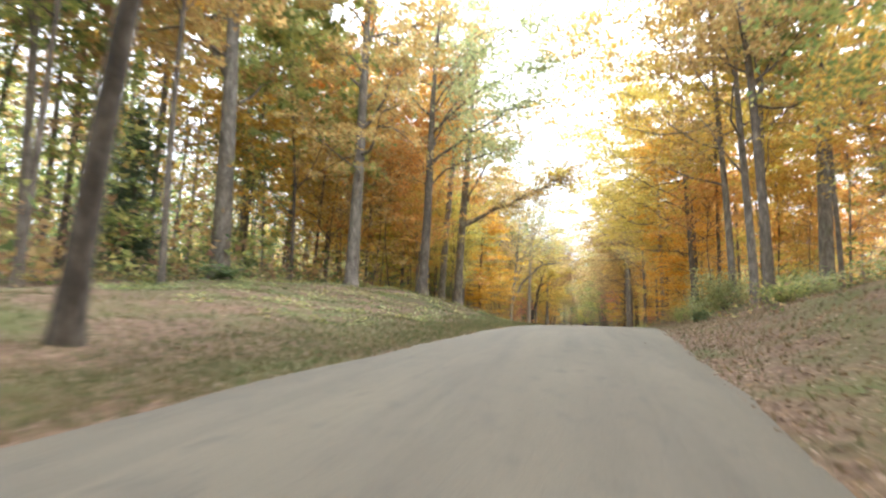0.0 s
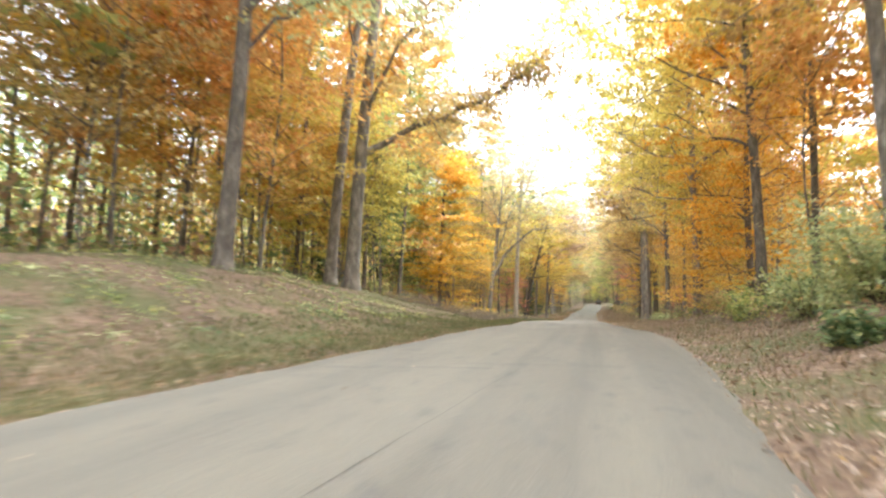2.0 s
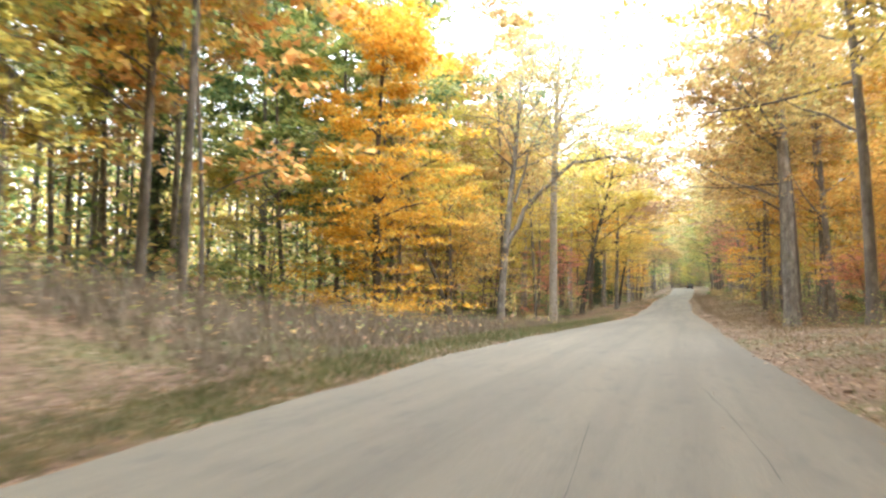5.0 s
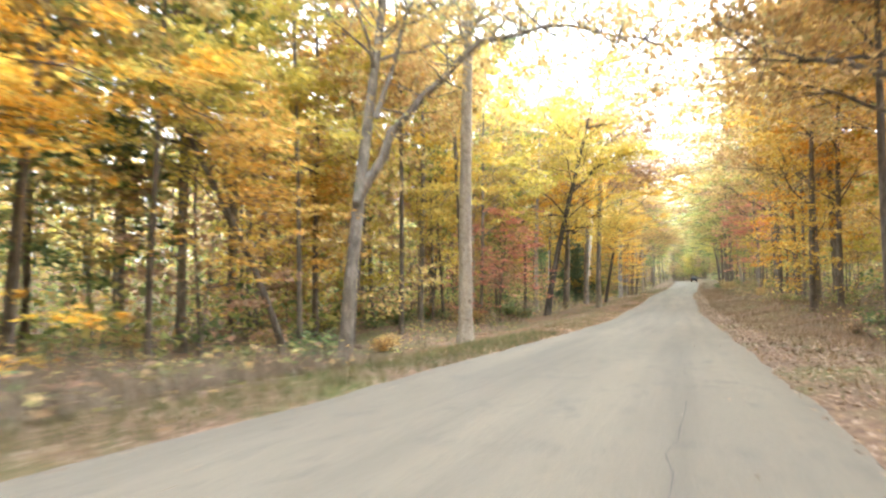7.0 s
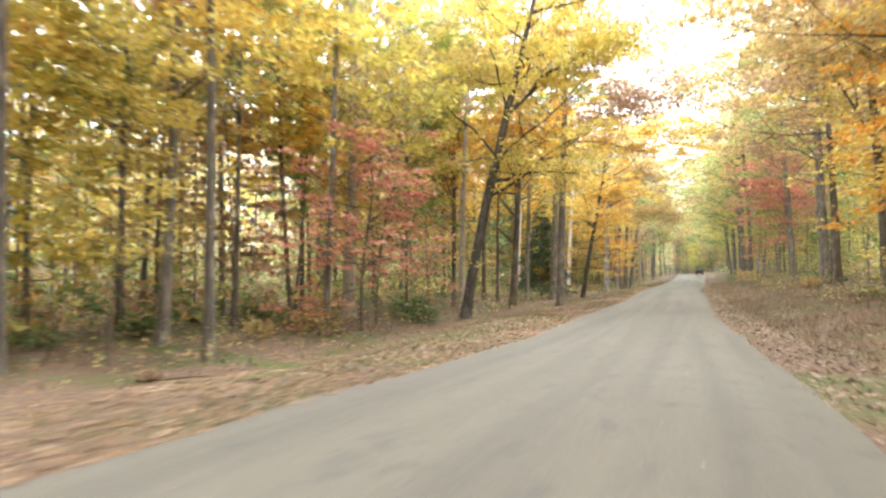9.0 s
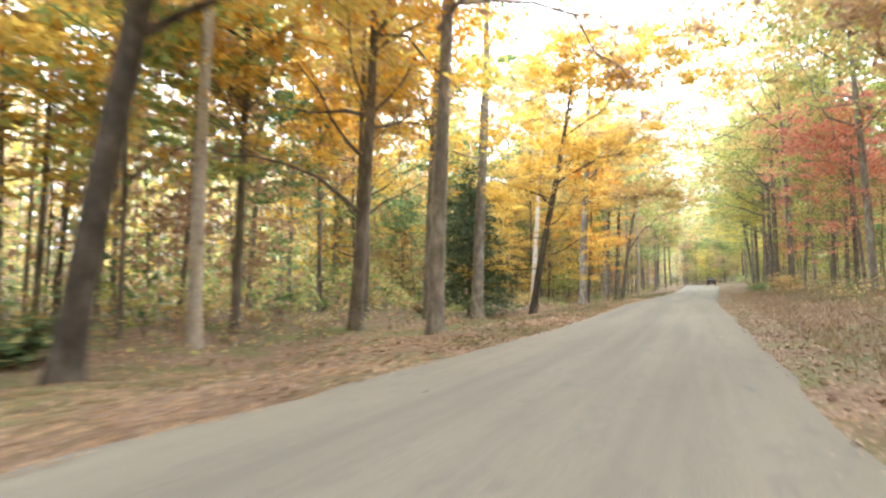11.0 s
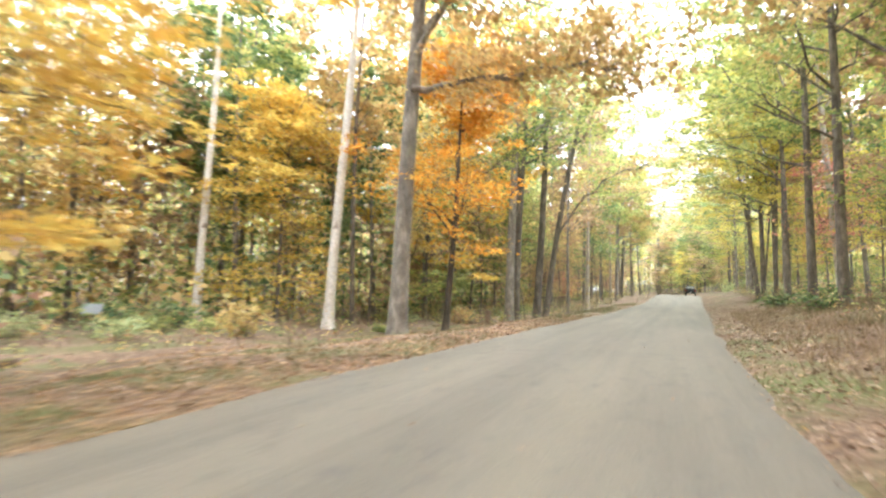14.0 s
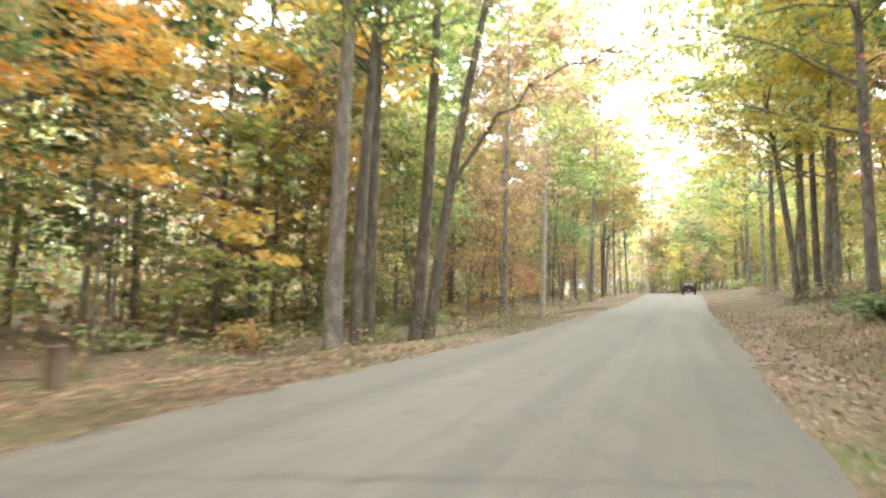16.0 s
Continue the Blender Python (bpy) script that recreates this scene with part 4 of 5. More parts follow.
def form_of(form, c):
    h, g, bare, reach, limbs, n, size = FORMS[form]
    return grow(500 + 10 * kinds.index(c) + list(FORMS).index(form), h, g, (0.7, 0.3), bare=bare, leaves=n, leaf=size, limbs=limbs, reach=reach, twigs=3 if form == "clear_near" else 2, bend=1.0 if h > 25 else 2.0)


protos = {}
for side, d, x, y in spots:
    c = colour_at("l" if x < 0 else "r", x, y)
    u = 1.0 if side == "tall" else 0.8 if side == "mid" else rng.uniform()
    front = d < 12 and side == "l" and y < 150
    kind = "low" if u < (0.5 if d > 13 else 0.95 if front else 0.68) else "leafy" if u < 0.87 or front else "clear"
    form = kind + ("_near" if d < 14.5 else "_far")
    s = rng.uniform(0.8, 1.2)
    m = pose(*stand(x, y), rng.normal(0, 1.5), rng.normal(0, 1.5), rng.uniform(0, 360)) @ Matrix.Diagonal((s, s, s * rng.uniform(0.9, 1.15), 1))
    if (c, form) not in protos:
        if kind == "low":
            ob = tree_thing("sapling", "slim understorey sapling with %s autumn leaves" % WORDS[c], form_of(form, c), bark_dark, LEAF[c], (0, 0, 0), group="understorey saplings", category="sapling")
        else:
            words = "tall straight forest tree with %s autumn leaves" if kind == "clear" else "leafy forest tree with %s autumn leaves to the ground"
            ob = tree_thing("forest_tree", words % WORDS[c], form_of(form, c), (bark_grey, bark_dark)[kinds.index(c) % 2], LEAF[c], (0, 0, 0), group="trees of the woods")
        protos[(c, form)] = ob
        ob.matrix_world = m
    else:
        copy_thing(protos[(c, form)], m)

# deep woods behind, past counting
rng = np.random.default_rng(33)
TV, TF, centres, mats, wide, wide_mats = [], [], [], [], [], []
names = ["orange", "yellow", "gold", "rust", "lime", "green", "amber"]
for k in range(1180):
    side = "l" if rng.uniform() < 0.55 else "r"
    y = rng.uniform(342, 425) if k >= 1000 else rng.uniform(-5, 360) if rng.uniform() < 0.8 else rng.uniform(340, 430)
    d = 25 + 60 * rng.uniform() ** 1.5 if y < 335 else rng.uniform(4, 80)
    if k >= 1000 or y >= 345 and rng.uniform() < 0.6:
        d = rng.uniform(4, 34)
    yy = min(y, 419.0)
    x = float(edge_x(yy)) + d if side == "r" else float(edge_x(yy)) - road_w(yy) - d
    h = rng.uniform(22, 31)
    z = float(ground_z(x, yy))
    r = rng.uniform(0.08, 0.22)
    v1, f1 = [], []
    tube(v1, f1, [(x, y, z - 0.3), (x + rng.normal(0, 0.3), y, z + h * 0.5), (x + rng.normal(0, 0.6), y, z + h)], [r, r * 0.7, 0.03], 5)
    TF += [tuple(i + len(TV) for i in q) for q in f1]
    TV += v1
    k = names.index(colour_at(side, x, yy))
    for _ in range(26):
        c = np.array([x, y, z + h * rng.uniform(0.17, 1.0)]) + rng.normal(size=3) * (1.9, 1.9, 0.6)
        centres.append(c + rng.normal(size=(13, 3)) * (1.0, 1.0, 0.5))
        mats += [k] * 13
    for _ in range(5):
        c = np.array([x + rng.normal(0, 2.5), y + rng.normal(0, 2.5), z + rng.uniform(0.4, 6.5)])
        centres.append(c + rng.normal(size=(12, 3)) * (1.2, 1.2, 0.7))
        mats += [int(rng.choice([k, k, 4, 2, 5]))] * 12
for _ in range(1500):
    # the belt of woods behind, closing the view
    left_side = rng.uniform() < 0.6
    y = rng.uniform(0, 430)
    d = rng.uniform(72, 125)
    yy = min(y, 419.0)
    x = float(edge_x(yy)) - road_w(yy) - d if left_side else float(edge_x(yy)) + d
    z = float(ground_z(x, yy))
    k = names.index(colour_at("l" if left_side else "r", x, yy))
    h = rng.uniform(15, 30)
    wide.append(np.array([x, y, z]) + np.stack([rng.normal(0, 2.6, 46), rng.normal(0, 2.6, 46), h * rng.uniform(0.0, 1.0, 46)], 1))
    wide_mats += [k] * 46
trunks = mesh_of("far_trunks", TV, TF, bark_grey, True)
tagged(new("far_trunks", trunks), "countless grey trunks deep in the woods", "woods", kind="stuff")
far_at = np.concatenate(centres)
me = quads("far_leaves", np.concatenate([leaf_quads(far_at, 0.55 + 0.007 * np.clip(np.maximum(far_at[:, 0] - 4, -3 - far_at[:, 0]) - 20, 0, 60), rng), leaf_quads(np.concatenate(wide), 1.6, rng, 0.2)]), LEAF[names[0]])
for c in names[1:]:
    me.materials.append(LEAF[c])
me.polygons.foreach_set("material_index", np.array(mats + wide_mats, np.int32))
tagged(new("far_leaves", me), "autumn leaves of the deep woods", "foliage", kind="stuff")

# ---- underbrush, litter, grass ----
def bush(seed, r, h, leaves, leaf=0.16):
    rng = np.random.default_rng(seed)
    V, F, pos = [], [], []
    for _ in range(16):
        az, out = rng.uniform(0, 6.28), rng.uniform(0.3, 1) * r
        tip = Vector((math.cos(az) * out, math.sin(az) * out, h * rng.uniform(0.45, 1)))
        mid = tip * 0.5 + Vector((0, 0, h * 0.15))
        tube(V, F, [(0, 0, -0.1), mid, tip], [0.025, 0.015, 0.005], 4)
        n = leaves // 16
        s = rng.uniform(0.3, 1.05, n)[:, None]
        pos.append(np.array(tip) * s + rng.normal(size=(n, 3)) * (0.3 * r / 1.2, 0.3 * r / 1.2, 0.22 * h / 1.5))
    p = np.concatenate(pos)
    p[:, 2] = np.maximum(p[:, 2], 0.05)
    return V, F, leaf_quads(p, leaf, rng)


def bush_thing(label, grown, kind, at, turn=0, group=""):
    V, F, Q = grown
    thing = tagged(new("bush"), label, "bush", group)
    for nm, me in (("stem", mesh_of("stem", V, F, bark_dark)), ("foliage", quads("foliage", Q, LEAF[kind]))):
        new(nm, me).parent = thing
    thing.matrix_world = pose(*at, 0, 0, turn)
    return thing


bush_thing("big pale yellow-green bush on a leafy bank", bush(1, 1.9, 2.8, 3200, 0.2), "pale", stand(10.4, 43.8))
bush_thing("pale green bush on a leafy bank", bush(2, 1.3, 1.6, 1800, 0.18), "pale", stand(9.6, 47.0))
for k, (x, y, kind, r, h) in enumerate(((9.6, 29.0, "lime", 1.2, 1.0), (11.5, 31.5, "pale", 1.4, 1.3), (7.7, 38.2, "green", 0.6, 0.7), (12.6, 38.0, "lime", 1.6, 1.9), (11.5, 22.0, "gold", 1.3, 1.0), (13.0, 26.0, "pale", 1.5, 1.5), (9.0, 52.5, "lime", 1.3, 1.3), (11.2, 56.0, "lime", 1.5, 1.8), (10.0, 61.0, "gold", 1.2, 1.2))):
    bush_thing("shaggy bush on a leaf-covered bank", bush(20 + k, r, h, 1300, 0.16), kind, stand(x, y))
for k, (x, y, kind, r, h) in enumerate(((-17.6, 184.0, "pale", 1.0, 0.8), (-19.4, 187.0, "lime", 1.1, 0.8), (-21.6, 183.0, "pale", 1.2, 0.9), (-16.2, 187.5, "lime", 0.9, 0.6), (-12.6, 228.5, "lime", 1.3, 1.2), (-14.8, 226.5, "pale", 1.0, 0.8), (-16.0, 175.0, "lime", 0.9, 0.8))):
    bush_thing("low pale green shrub among fallen leaves", bush(70 + k, r, h, 900, 0.15), kind, stand(x, y))
rng = np.random.default_rng(44)
bushes = {c: bush(50 + k, 1.1, 1.3, 430, 0.24) for k, c in enumerate(("lime", "green", "gold", "rust", "pale"))}
made = {}
for _ in range(190):
    y = rng.uniform(10, 300)
    left_side = rng.uniform() < 0.6
    d = rng.uniform(9.0, 26) if left_side else rng.uniform(4.5, 20)
    if left_side and y < 55 and d < 14:
        continue
    x = float(edge_x(y)) - road_w(y) - d if left_side else float(edge_x(y)) + d
    c = str(rng.choice(["lime", "green", "gold", "rust", "pale", "gold", "green", "lime"]))
    s = rng.uniform(0.6, 1.5)
    m = pose(*stand(x, y), 0, 0, rng.uniform(0, 360)) @ Matrix.Diagonal((s, s, s * rng.uniform(0.7, 1.1), 1))
    if c not in made:
        made[c] = bush_thing("low %s woodland bush" % ("pale green" if c == "pale" else WORDS[c]), bushes[c], c, (0, 0, 0), group="woodland bushes")
        made[c].matrix_world = m
    else:
        copy_thing(made[c], m)

rng = np.random.default_rng(55)


def strewn(n, y0, y1, near, far, power, right_share):
    y = rng.uniform(y0, y1, n)
    d = near + (far - near) * rng.uniform(0, 1, n) ** power
    r = rng.uniform(0, 1, n) < right_share
    x = np.where(r, edge_x(y) + d, edge_x(y) - road_w(y) - d)
    return x, y


parts = []
for n, near, far, power, share, size in ((76000, 0.02, 5.5, 1.3, 0.8, 0.08), (30000, -0.06, 1.4, 1.4, 0.35, 0.06), (22000, 2, 18, 1.2, 0.4, 0.13), (9000, 0.25, 4.0, 1.0, 0.9, 0.14), (260, -2.8, 0, 0.6, 0.5, 0.06)):
    x, y = strewn(n, -4, 270, near, far, power, share)
    thin = (x - edge_x(y) > 2.2) & (y > 100) & (rng.uniform(0, 1, n) < 0.65)
    x, y, n = x[~thin], y[~thin], int((~thin).sum())
    on_road = (x < edge_x(y)) & (x > edge_x(y) - road_w(y))
    c2 = (x - edge_x(y) + road_w(y)) / road_w(y)
    z = np.where(on_road, road_z(y) - 0.03 + 0.05 * (1 - (2 * c2 - 1) ** 2), ground_z(x, y)) + rng.uniform(0.01, 0.03, n)
    parts.append(leaf_quads(np.stack([x, y, z], 1), size, rng, 3.2))
warm = []
for n, y0, y1, near, far, size in ((30000, 96, 205, 0.0, 8.5, 0.11), (9000, 24, 70, 0.0, 2.2, 0.08), (9000, 100, 200, -0.15, 1.2, 0.07)):
    x, y = strewn(n, y0, y1, near, far, 1.15, 0.0)
    warm.append(leaf_quads(np.stack([x, y, np.where(x > edge_x(y) - road_w(y), road_z(y) - 0.02, ground_z(x, y)) + rng.uniform(0.01, 0.035, n)], 1), size, rng, 2.6))
tagged(new("leaf_carpet", quads("leaf_carpet", np.concatenate(warm), litter_warm)), "orange-brown carpet of fallen leaves along the verge", "leaves", kind="stuff")
# drifts of larger pale leaves
cx, cy = strewn(650, 95, 225, 0.6, 3.6, 1.0, 0.82)
x = np.repeat(cx, 10) + rng.normal(0, 0.38, 6500)
y = np.repeat(cy, 10) + rng.normal(0, 0.45, 6500)
off = (x > edge_x(y) + 0.1) | (x < edge_x(y) - road_w(y) - 0.1)
x, y = x[off], y[off]
parts.append(leaf_quads(np.stack([x, y, ground_z(x, y) + rng.uniform(0.02, 0.05, len(x))], 1), 0.15, rng, 1.8))
tagged(new("fallen_leaves", quads("fallen_leaves", np.concatenate(parts), litter_mat)), "dry brown and tan fallen leaves strewn on the verges", "leaves", kind="stuff")


def blades(x, y, height, width):
    n = len(x)
    z = ground_z(x, y)
    az = rng.uniform(0, 6.28, n)
    h = height * rng.uniform(0.5, 1.3, n)
    root = np.stack([x, y, z], 1)
    side = np.stack([np.cos(az), np.sin(az), 0 * az], 1) * width
    tip = root + np.stack([rng.normal(0, 0.4, n) * h, rng.normal(0, 0.4, n) * h, h], 1)
    return np.stack([root - side, root + side, tip], 1)


parts = []
x, y = strewn(52000, -4, 72, 0.1, 12, 1.2, 0.12)
parts.append(blades(x, y, 0.12, 0.014))
x, y = strewn(22000, 2, 62, 0.05, 4.5, 1.1, 0.05)
parts.append(blades(x, y, 0.14, 0.014))
x, y = strewn(32000, 60, 240, 0.1, 5.5, 1.2, 0.12)
keep = np.sin(x * 0.9 + 1.0) * np.sin(y * 0.37) + 0.5 * np.sin(y * 0.13 + x * 0.4) > -0.2
parts.append(blades(x[keep], y[keep], 0.13, 0.012))
# rank dry grass on the right bank, and a fringe beside the asphalt
x, y = strewn(9000, 165, 235, 4.0, 11.0, 1.0, 1.0)
parts.append(blades(x, y, 0.24, 0.016))
x, y = strewn(9000, 60, 106, 0.02, 1.7, 1.0, 0.0)
parts.append(blades(x, y, 0.2, 0.011))
x, y = strewn(26000, 104, 215, 1.3, 8.5, 1.0, 1.0)
x2, y2 = strewn(11000, 14, 100, 0.8, 8.0, 1.0, 1.0)
tagged(new("dry_grass", quads("dry_grass", np.concatenate([blades(x, y, 0.3, 0.012), blades(x2, y2, 0.2, 0.011)]), straw)), "rank straw-brown dry grass on a low bank", "grass", kind="stuff")
# low green plants on the grassy bank
cy = rng.uniform(16, 56, 260)
cx = edge_x(cy) - road_w(cy) - rng.uniform(3.5, 15, 260)
px, py = np.repeat(cx, 26) + rng.normal(0, 0.35, 6760), np.repeat(cy, 26) + rng.normal(0, 0.35, 6760)
me = quads("ground_cover", leaf_quads(np.stack([px, py, ground_z(px, py) + rng.uniform(0.03, 0.22, 6760)], 1), 0.11, rng), LEAF["green"])
me.materials.append(LEAF["lime"])
me.materials.append(LEAF["pale"])
me.polygons.foreach_set("material_index", np.repeat(rng.integers(0, 3, 260), 26).astype(np.int32))
tagged(new("ground_cover", me), "low green leafy plants on a grassy bank", "plants", kind="stuff")
tagged(new("grass", quads("grass", np.concatenate(parts), grass_mat)), "short dry green-brown verge grass", "grass", kind="stuff")


# tangle of twigs and leaves under the trees
rng = np.random.default_rng(66)
n_tuft = 8000
ty = rng.uniform(8, 300, n_tuft)
tl = rng.uniform(0, 1, n_tuft) < 0.6
td = np.where(tl, np.where(ty > 200, 4.5, 7.5) + 29 * rng.uniform(0, 1, n_tuft) ** 1.2, np.where(ty < 65, 3.0, 4.5) + 24 * rng.uniform(0, 1, n_tuft) ** 1.2)
tx = np.where(tl, edge_x(ty) - road_w(ty) - td, edge_x(ty) + td)
keep = ~(tl & (ty < 62) & (td < 13)) & (np.sin(tx * 0.35) * np.sin(ty * 0.21 + 1) > -0.55)
tx, ty = tx[keep], ty[keep]
# rank weeds where the left woods come close to the road
wy = rng.uniform(66, 94, 5200)
wx = edge_x(wy) - road_w(wy) - 1.8 - 15 * rng.uniform(0, 1, 5200) ** 1.1
tx, ty = np.concatenate([tx, wx]), np.concatenate([ty, wy])
root = np.stack([tx, ty, ground_z(tx, ty)], 1)
reach_t = np.where(np.arange(len(tx)) < len(tx) - 5200, rng.uniform(0.4, 1.5, len(tx)), np.minimum(rng.uniform(0.3, 1.5, len(tx)), 0.25 + 0.16 * (edge_x(ty) - road_w(ty) - tx)))
twigs, sprigs = [], []
for _ in range(6):
    az = rng.uniform(0, 6.28, len(tx))
    tip = root + np.stack([np.cos(az) * reach_t * 0.55, np.sin(az) * reach_t * 0.55, reach_t * rng.uniform(0.5, 1.2, len(tx))], 1)
    side = np.stack([-np.sin(az), np.cos(az), 0 * az], 1) * 0.008
    twigs.append(np.stack([root - side, root + side, tip], 1))
    for _ in range(2):
        u = rng.uniform(0.4, 1.05, len(tx))[:, None]
        keep = (np.arange(len(tx)) < len(tx) - 5200) | (rng.uniform(0, 1, len(tx)) < 0.04)
        sprigs.append((root + (tip - root) * u + rng.normal(0, 0.12, (len(tx), 3)))[keep])
tagged(new("brush_twigs", quads("brush_twigs", np.concatenate(twigs), dry_stalk)), "thin bare brown twigs of the underbrush", "underbrush", kind="stuff")
sp = np.concatenate(sprigs)
me = quads("brush_leaves", leaf_quads(sp, 0.15, rng), LEAF["green"])
for c in ("lime", "gold", "rust"):
    me.materials.append(LEAF[c])
me.polygons.foreach_set("material_index", rng.integers(0, 4, len(sp)).astype(np.int32))
tagged(new("brush_leaves", me), "low green and brown leaves of the underbrush", "underbrush", kind="stuff")

# taller thicket further in, closing the view between the stems
rng = np.random.default_rng(77)
n_tuft = 2600
ty = rng.uniform(10, 310, n_tuft)
tl = rng.uniform(0, 1, n_tuft) < 0.68
td = rng.uniform(17, 48, n_tuft)
tx = np.where(tl, edge_x(ty) - road_w(ty) - td, edge_x(ty) + td)
root = np.stack([tx, ty, ground_z(tx, ty)], 1)
tall = rng.uniform(1.2, 4.2, n_tuft)
stems, sprigs, hue = [], [], []
tone = rng.integers(0, 4, n_tuft)
for _ in range(13):
    az = rng.uniform(0, 6.28, n_tuft)
    out_r = tall * rng.uniform(0.2, 0.7, n_tuft)
    tip = root + np.stack([np.cos(az) * out_r, np.sin(az) * out_r, tall * rng.uniform(0.15, 1.1, n_tuft)], 1)
    sprigs += [tip, tip + rng.normal(0, 0.35, (n_tuft, 3))]
    hue += [tone, np.where(rng.uniform(0, 1, n_tuft) < 0.7, tone, 1)]
    if len(stems) < 3:
        side = np.stack([-np.sin(az), np.cos(az), 0 * az], 1) * 0.02
        stems.append(np.stack([root - side, root + side, tip], 1))
tagged(new("thicket_stems", quads("thicket_stems", np.concatenate(stems), bark_dark)), "thin brown stems of a distant thicket", "underbrush", kind="stuff")
me = quads("thicket_leaves", leaf_quads(np.concatenate(sprigs), 0.52, rng, 0.6), LEAF["green"])
for c in ("lime", "gold", "rust"):
    me.materials.append(LEAF[c])
me.polygons.foreach_set("material_index", np.concatenate(hue).astype(np.int32))
tagged(new("thicket_leaves", me), "green and brown leaves of a distant thicket", "underbrush", kind="stuff")


# ---- cracks and the paving seam ----
def crack(points, width, seed):
    rng = np.random.default_rng(seed)
    V, F = [], []
    for k, (x, y) in enumerate(points):
        c = (x - float(edge_x(y)) + road_w(y)) / road_w(y)
        z = float(road_z(y)) - 0.03 + 0.05 * (1 - (2 * c - 1) ** 2) + 0.004
        a, b = points[max(k - 1, 0)], points[min(k + 1, len(points) - 1)]
        d = Vector((b[0] - a[0], b[1] - a[1], 0)).normalized()
        w = width * rng.uniform(0.4, 1.3)
        V += [(x - d.y * w, y + d.x * w, z), (x + d.y * w, y - d.x * w, z)]
        if k:
            F.append((2 * k - 2, 2 * k - 1, 2 * k + 1, 2 * k))
    ob = new("tar_crack", mesh_of("tar_crack", V, F, tar))
    ob.parent = road
    return ob


rng = np.random.default_rng(77)
for k, (y0, l0, l1, slope) in enumerate(((34.2, 0.2, 3.4, 0.3), (35.6, 2.6, 5.6, 0.25), (168.8, 0.2, 5.0, 0.42), (180.2, 0.3, 4.6, 0.4), (181.4, 1.0, 5.7, 0.3), (194.2, 0.5, 5.7, 0.44), (57.0, 0.3, 3.6, 0.2))):
    pts = []
    for u in np.linspace(0, 1, 26):
        y = y0 + slope * (l1 - l0) * u + rng.normal(0, 0.05)
        pts.append((float(edge_x(y)) - road_w(y) + l0 + (l1 - l0) * u, y))
    crack(pts, 0.03, k)
pts = []
for y in np.arange(27, 66, 0.8):
    pts.append((float(edge_x(y)) - 3.15 + 0.05 * math.sin(y * 0.31) + rng.normal(0, 0.012), float(y)))
crack(pts, 0.005, 99)
for y0, y1 in ((64, 70), (73, 79), (81, 91), (93.5, 99)):
    pts = [(float(edge_x(y)) - 1.62 + 0.07 * math.sin(y * 0.5) + rng.normal(0, 0.03), float(y)) for y in np.arange(y0, y1, 0.6)]
    crack(pts, 0.007, int(y0))


# ---- small things by the road ----
def part(name, bm, material, parent, label=""):
    me = bpy.data.meshes.new(name)
    bm.to_mesh(me)
    bm.free()
    me.materials.append(material)
    ob = new(name, me)
    ob.parent = parent
    if label:
        tagged(ob, label)
    return ob


def box(size, at=(0, 0, 0), bevel=0.02, taper=1.0, shear=0.0):
    bm = bmesh.new()
    bmesh.ops.create_cube(bm, size=1)
    for v in bm.verts:
        top = v.co.z > 0
        v.co = Vector((v.co.x * size[0] * (taper if top else 1), v.co.y * size[1] * (taper if top else 1) + (shear if top else 0), v.co.z * size[2])) + Vector(at)
    bmesh.ops.bevel(bm, geom=bm.edges[:], offset=bevel, segments=2, affect="EDGES")
    return bm


def barrel(r, h, at=(0, 0, 0), axis="Z", seg=16, ragged=0.0, seed=0):
    rng = np.random.default_rng(seed)
    bm = bmesh.new()
    bmesh.ops.create_cone(bm, cap_ends=True, segments=seg, radius1=r, radius2=r * 0.94, depth=h)
    for v in bm.verts:
        if ragged:
            v.co *= 1 + rng.normal(0, ragged)
    if axis == "X":
        bmesh.ops.rotate(bm, verts=bm.verts[:], matrix=Matrix.Rotation(math.pi / 2, 3, "Y"))
    if axis == "Y":
        bmesh.ops.rotate(bm, verts=bm.verts[:], matrix=Matrix.Rotation(math.pi / 2, 3, "X"))
    bmesh.ops.translate(bm, verts=bm.verts[:], vec=at)
    return bm


old_wood = solid("weathered_wood", [(0.3, (0.16, 0.12, 0.09)), (0.7, (0.30, 0.24, 0.18))], 3, 0.95, 0.8, 14, (3, 3, 0.6))
cut_wood = solid("cut_wood", [(0.3, (0.30, 0.20, 0.12)), (0.7, (0.45, 0.32, 0.2))], 6, 0.9)
grey_metal = solid("pale_painted_metal", [(0.3, (0.5, 0.53, 0.55)), (0.7, (0.66, 0.68, 0.7))], 5, 0.6, 0.1)
slate_board = solid("weathered_grey_board", [(0.3, (0.22, 0.25, 0.27)), (0.7, (0.32, 0.35, 0.37))], 5, 0.7, 0.1)
paint_dark = solid("dark_blue_grey_paint", [(0.3, (0.02, 0.024, 0.032)), (0.7, (0.035, 0.04, 0.05))], 2, 0.3, 0.02, 80)
black_trim = solid("black_rubber", [(0.3, (0.012, 0.012, 0.012)), (0.7, (0.03, 0.03, 0.03))], 8, 0.8)
chrome = solid("dull_chrome", [(0.3, (0.5, 0.5, 0.5)), (0.7, (0.62, 0.62, 0.62))], 8, 0.3, 0.05, 40, metal=1.0)
lamp_red = solid("red_lamp_glass", [(0.3, (0.30, 0.02, 0.015)), (0.7, (0.42, 0.03, 0.02))], 8, 0.25)
# window glass: its pale base colour stands in for reflected sky
glass, gn, gl_ = mat("sky_coloured_window_glass")
g_b = gn.new("ShaderNodeBsdfPrincipled")
